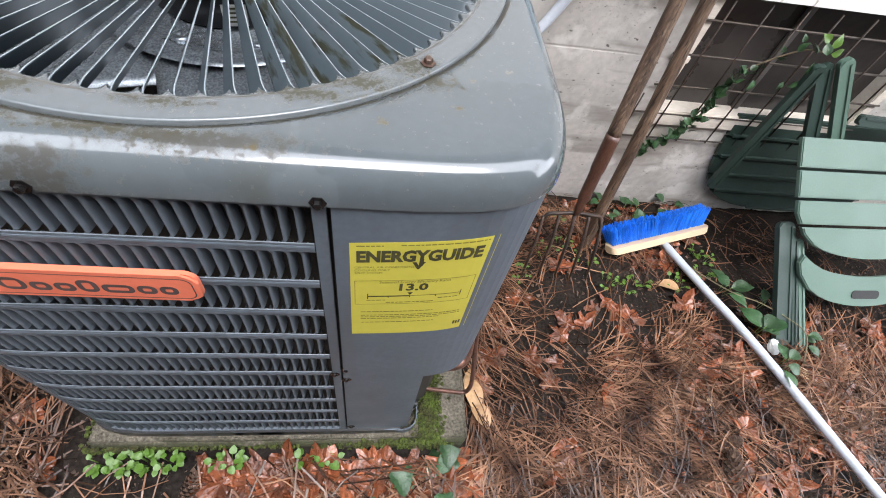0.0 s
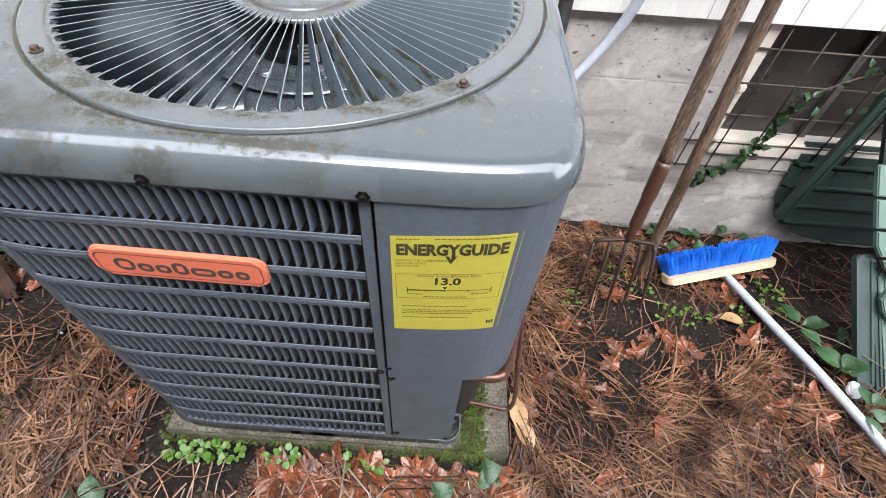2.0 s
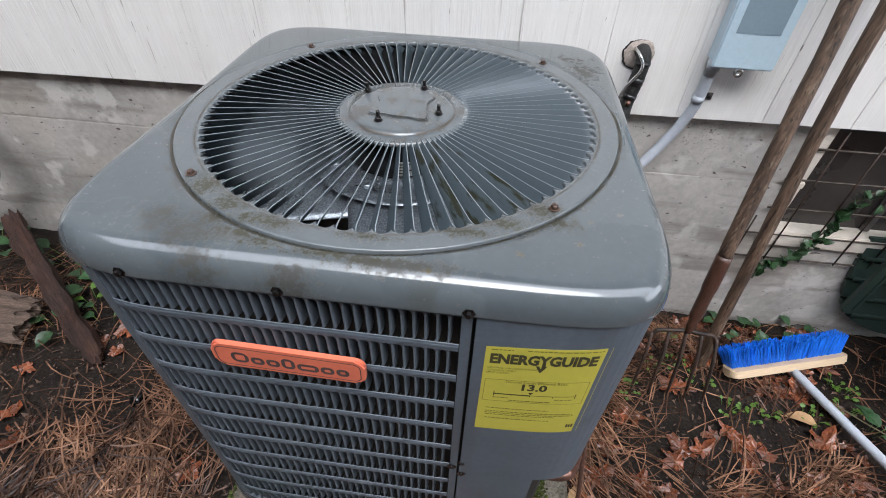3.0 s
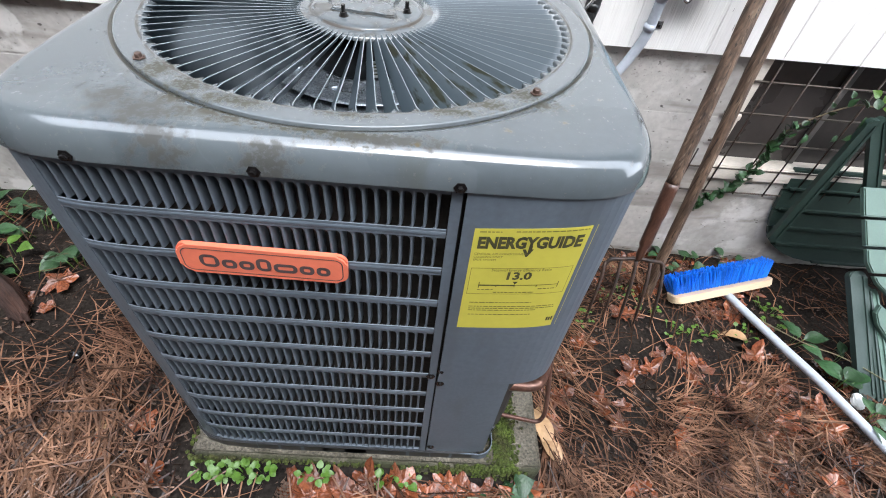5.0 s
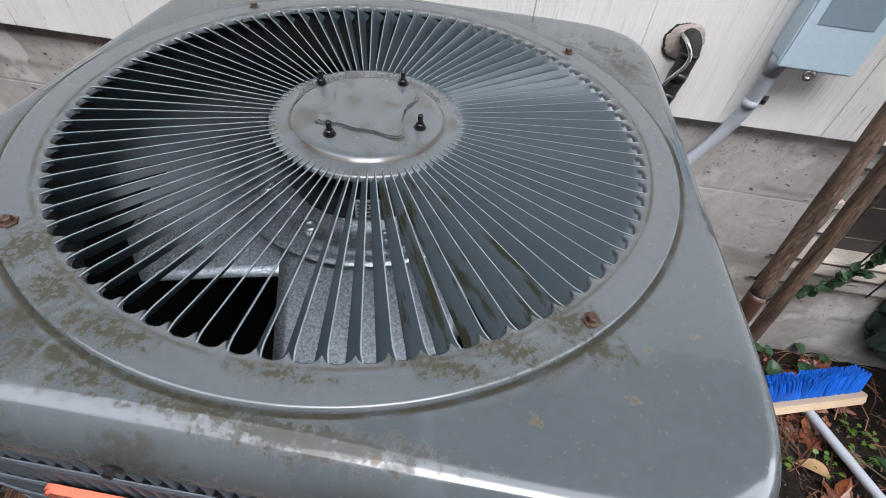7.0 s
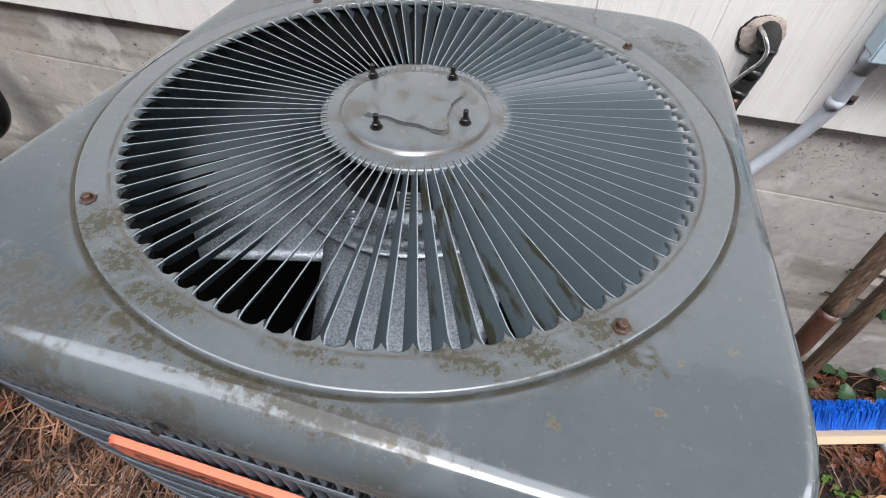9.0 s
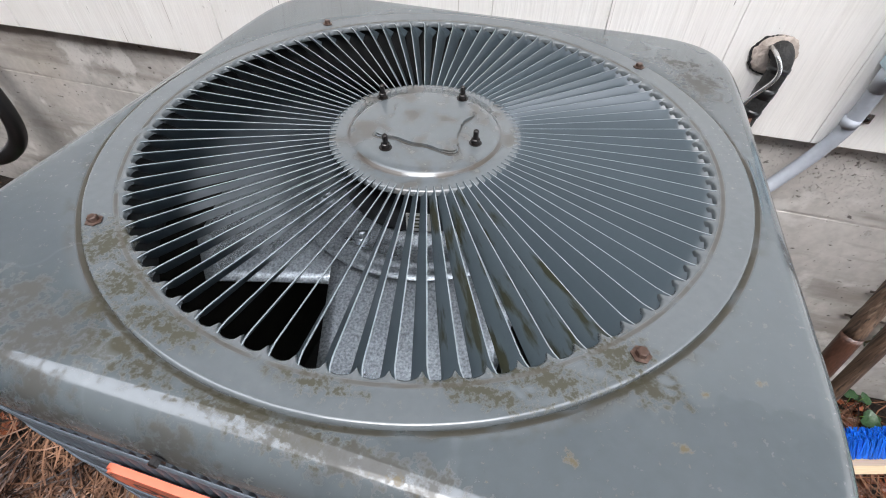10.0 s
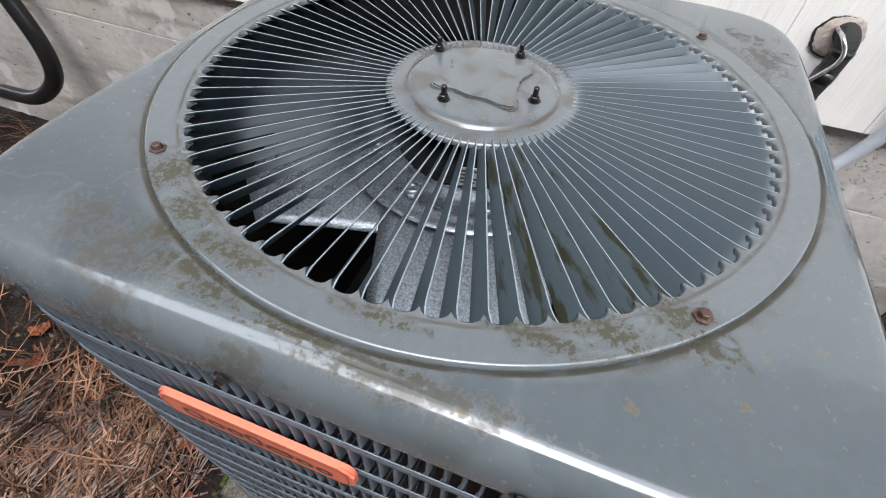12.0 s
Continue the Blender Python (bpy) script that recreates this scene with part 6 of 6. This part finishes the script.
def build_duff():
    """Crumbs of bark and earth between the needles."""
    r = np.random.RandomState(17)
    verts, faces = [], []
    for _ in range(11000):
        x, y = r.uniform(-1.6, 2.0) + r.normal(0, 0.2), r.uniform(-0.95, 0.48) - abs(r.normal(0, 0.12))
        if on_pad(x, y, 0.0):
            continue
        s = r.uniform(0.0015, 0.006)
        c = np.array((x, y, ground_z(x, y) + 0.001))
        base = len(verts)
        for k in range(4):
            verts.append(tuple(c + r.normal(0, 1, 3) * (s, s, s * 0.5)))
        faces += [(base, base + 1, base + 2), (base, base + 2, base + 3), (base, base + 3, base + 1), (base + 1, base + 3, base + 2)]
    tagged(part("bark_crumbs", data("bark_crumbs", verts, faces, cone_mat)), "dark crumbs of bark and earth among the needles", "bark", kind="stuff")


build_duff()


def build_cone(at, yaw, size):
    """A pine cone: rows of scales round a spindle."""
    verts, faces = [], []
    for i in range(12):
        f = i / 11
        R = 0.5 * math.sin(math.pi * (0.12 + 0.8 * f)) ** 0.8
        for k in range(9):
            a = 2 * math.pi * (k + 0.5 * (i % 2)) / 9
            c, s = math.cos(a), math.sin(a)
            x = f * 2 - 1
            base = len(verts)
            t = 0.17
            verts += [(x, R * 0.6 * c, R * 0.6 * s), (x + 0.1, R * c - t * s, R * s + t * c), (x + 0.22, R * 1.12 * c, R * 1.12 * s), (x + 0.1, R * c + t * s, R * s - t * c)]
            faces += [(base, base + 1, base + 2), (base, base + 2, base + 3)]
    me = data("pine_cone", [tuple(Vector(v) * size) for v in verts], faces, cone_mat)
    ob = part("pine_cone", me, m=Matrix.Translation(at) @ pose(0, 0, 0, 0, -12, yaw))
    tagged(ob, "brown wet pine cone among the needles", "pine cone", "pine cones")


for x, y, yaw, s in ((1.085, -0.43, 75, 0.048), (1.12, -0.36, 20, 0.03), (-0.135, -0.455, 80, 0.032), (-0.19, -0.49, 150, 0.026), (0.19, -0.46, 60, 0.022), (-0.44, -0.45, 20, 0.024), (0.26, -0.52, 100, 0.022)):
    build_cone((x, y, ground_z(x, y) + s * 0.45), yaw, s)
ball = lathe("ball", [(0.0, -0.020), (0.011, -0.017), (0.018, -0.009), (0.020, 0.0), (0.018, 0.010), (0.011, 0.017), (0.0, 0.020)], nut_black, 24)
tagged(part("black_nut", ball, m=Matrix.Translation((-0.715, -0.135, ground_z(-0.715, -0.135) + 0.016))), "small round black wet nut on the needles", "nut")
rag = []
for k in range(14):
    a = 2 * math.pi * k / 14
    r = 0.028 * (1 + 0.35 * noise.noise(Vector((math.cos(a) * 2, math.sin(a) * 2, 6))))
    rag.append((r * math.cos(a), 0.75 * r * math.sin(a)))
tagged(part("paper_scrap", slab("paper_scrap", rag, 0.012, paper_white, 0.005), m=Matrix.Translation((1.355, -0.105, 0.035)) @ pose(0, 0, 0, 20, 10, 30)), "crumpled white paper scrap beside the pole", "paper")
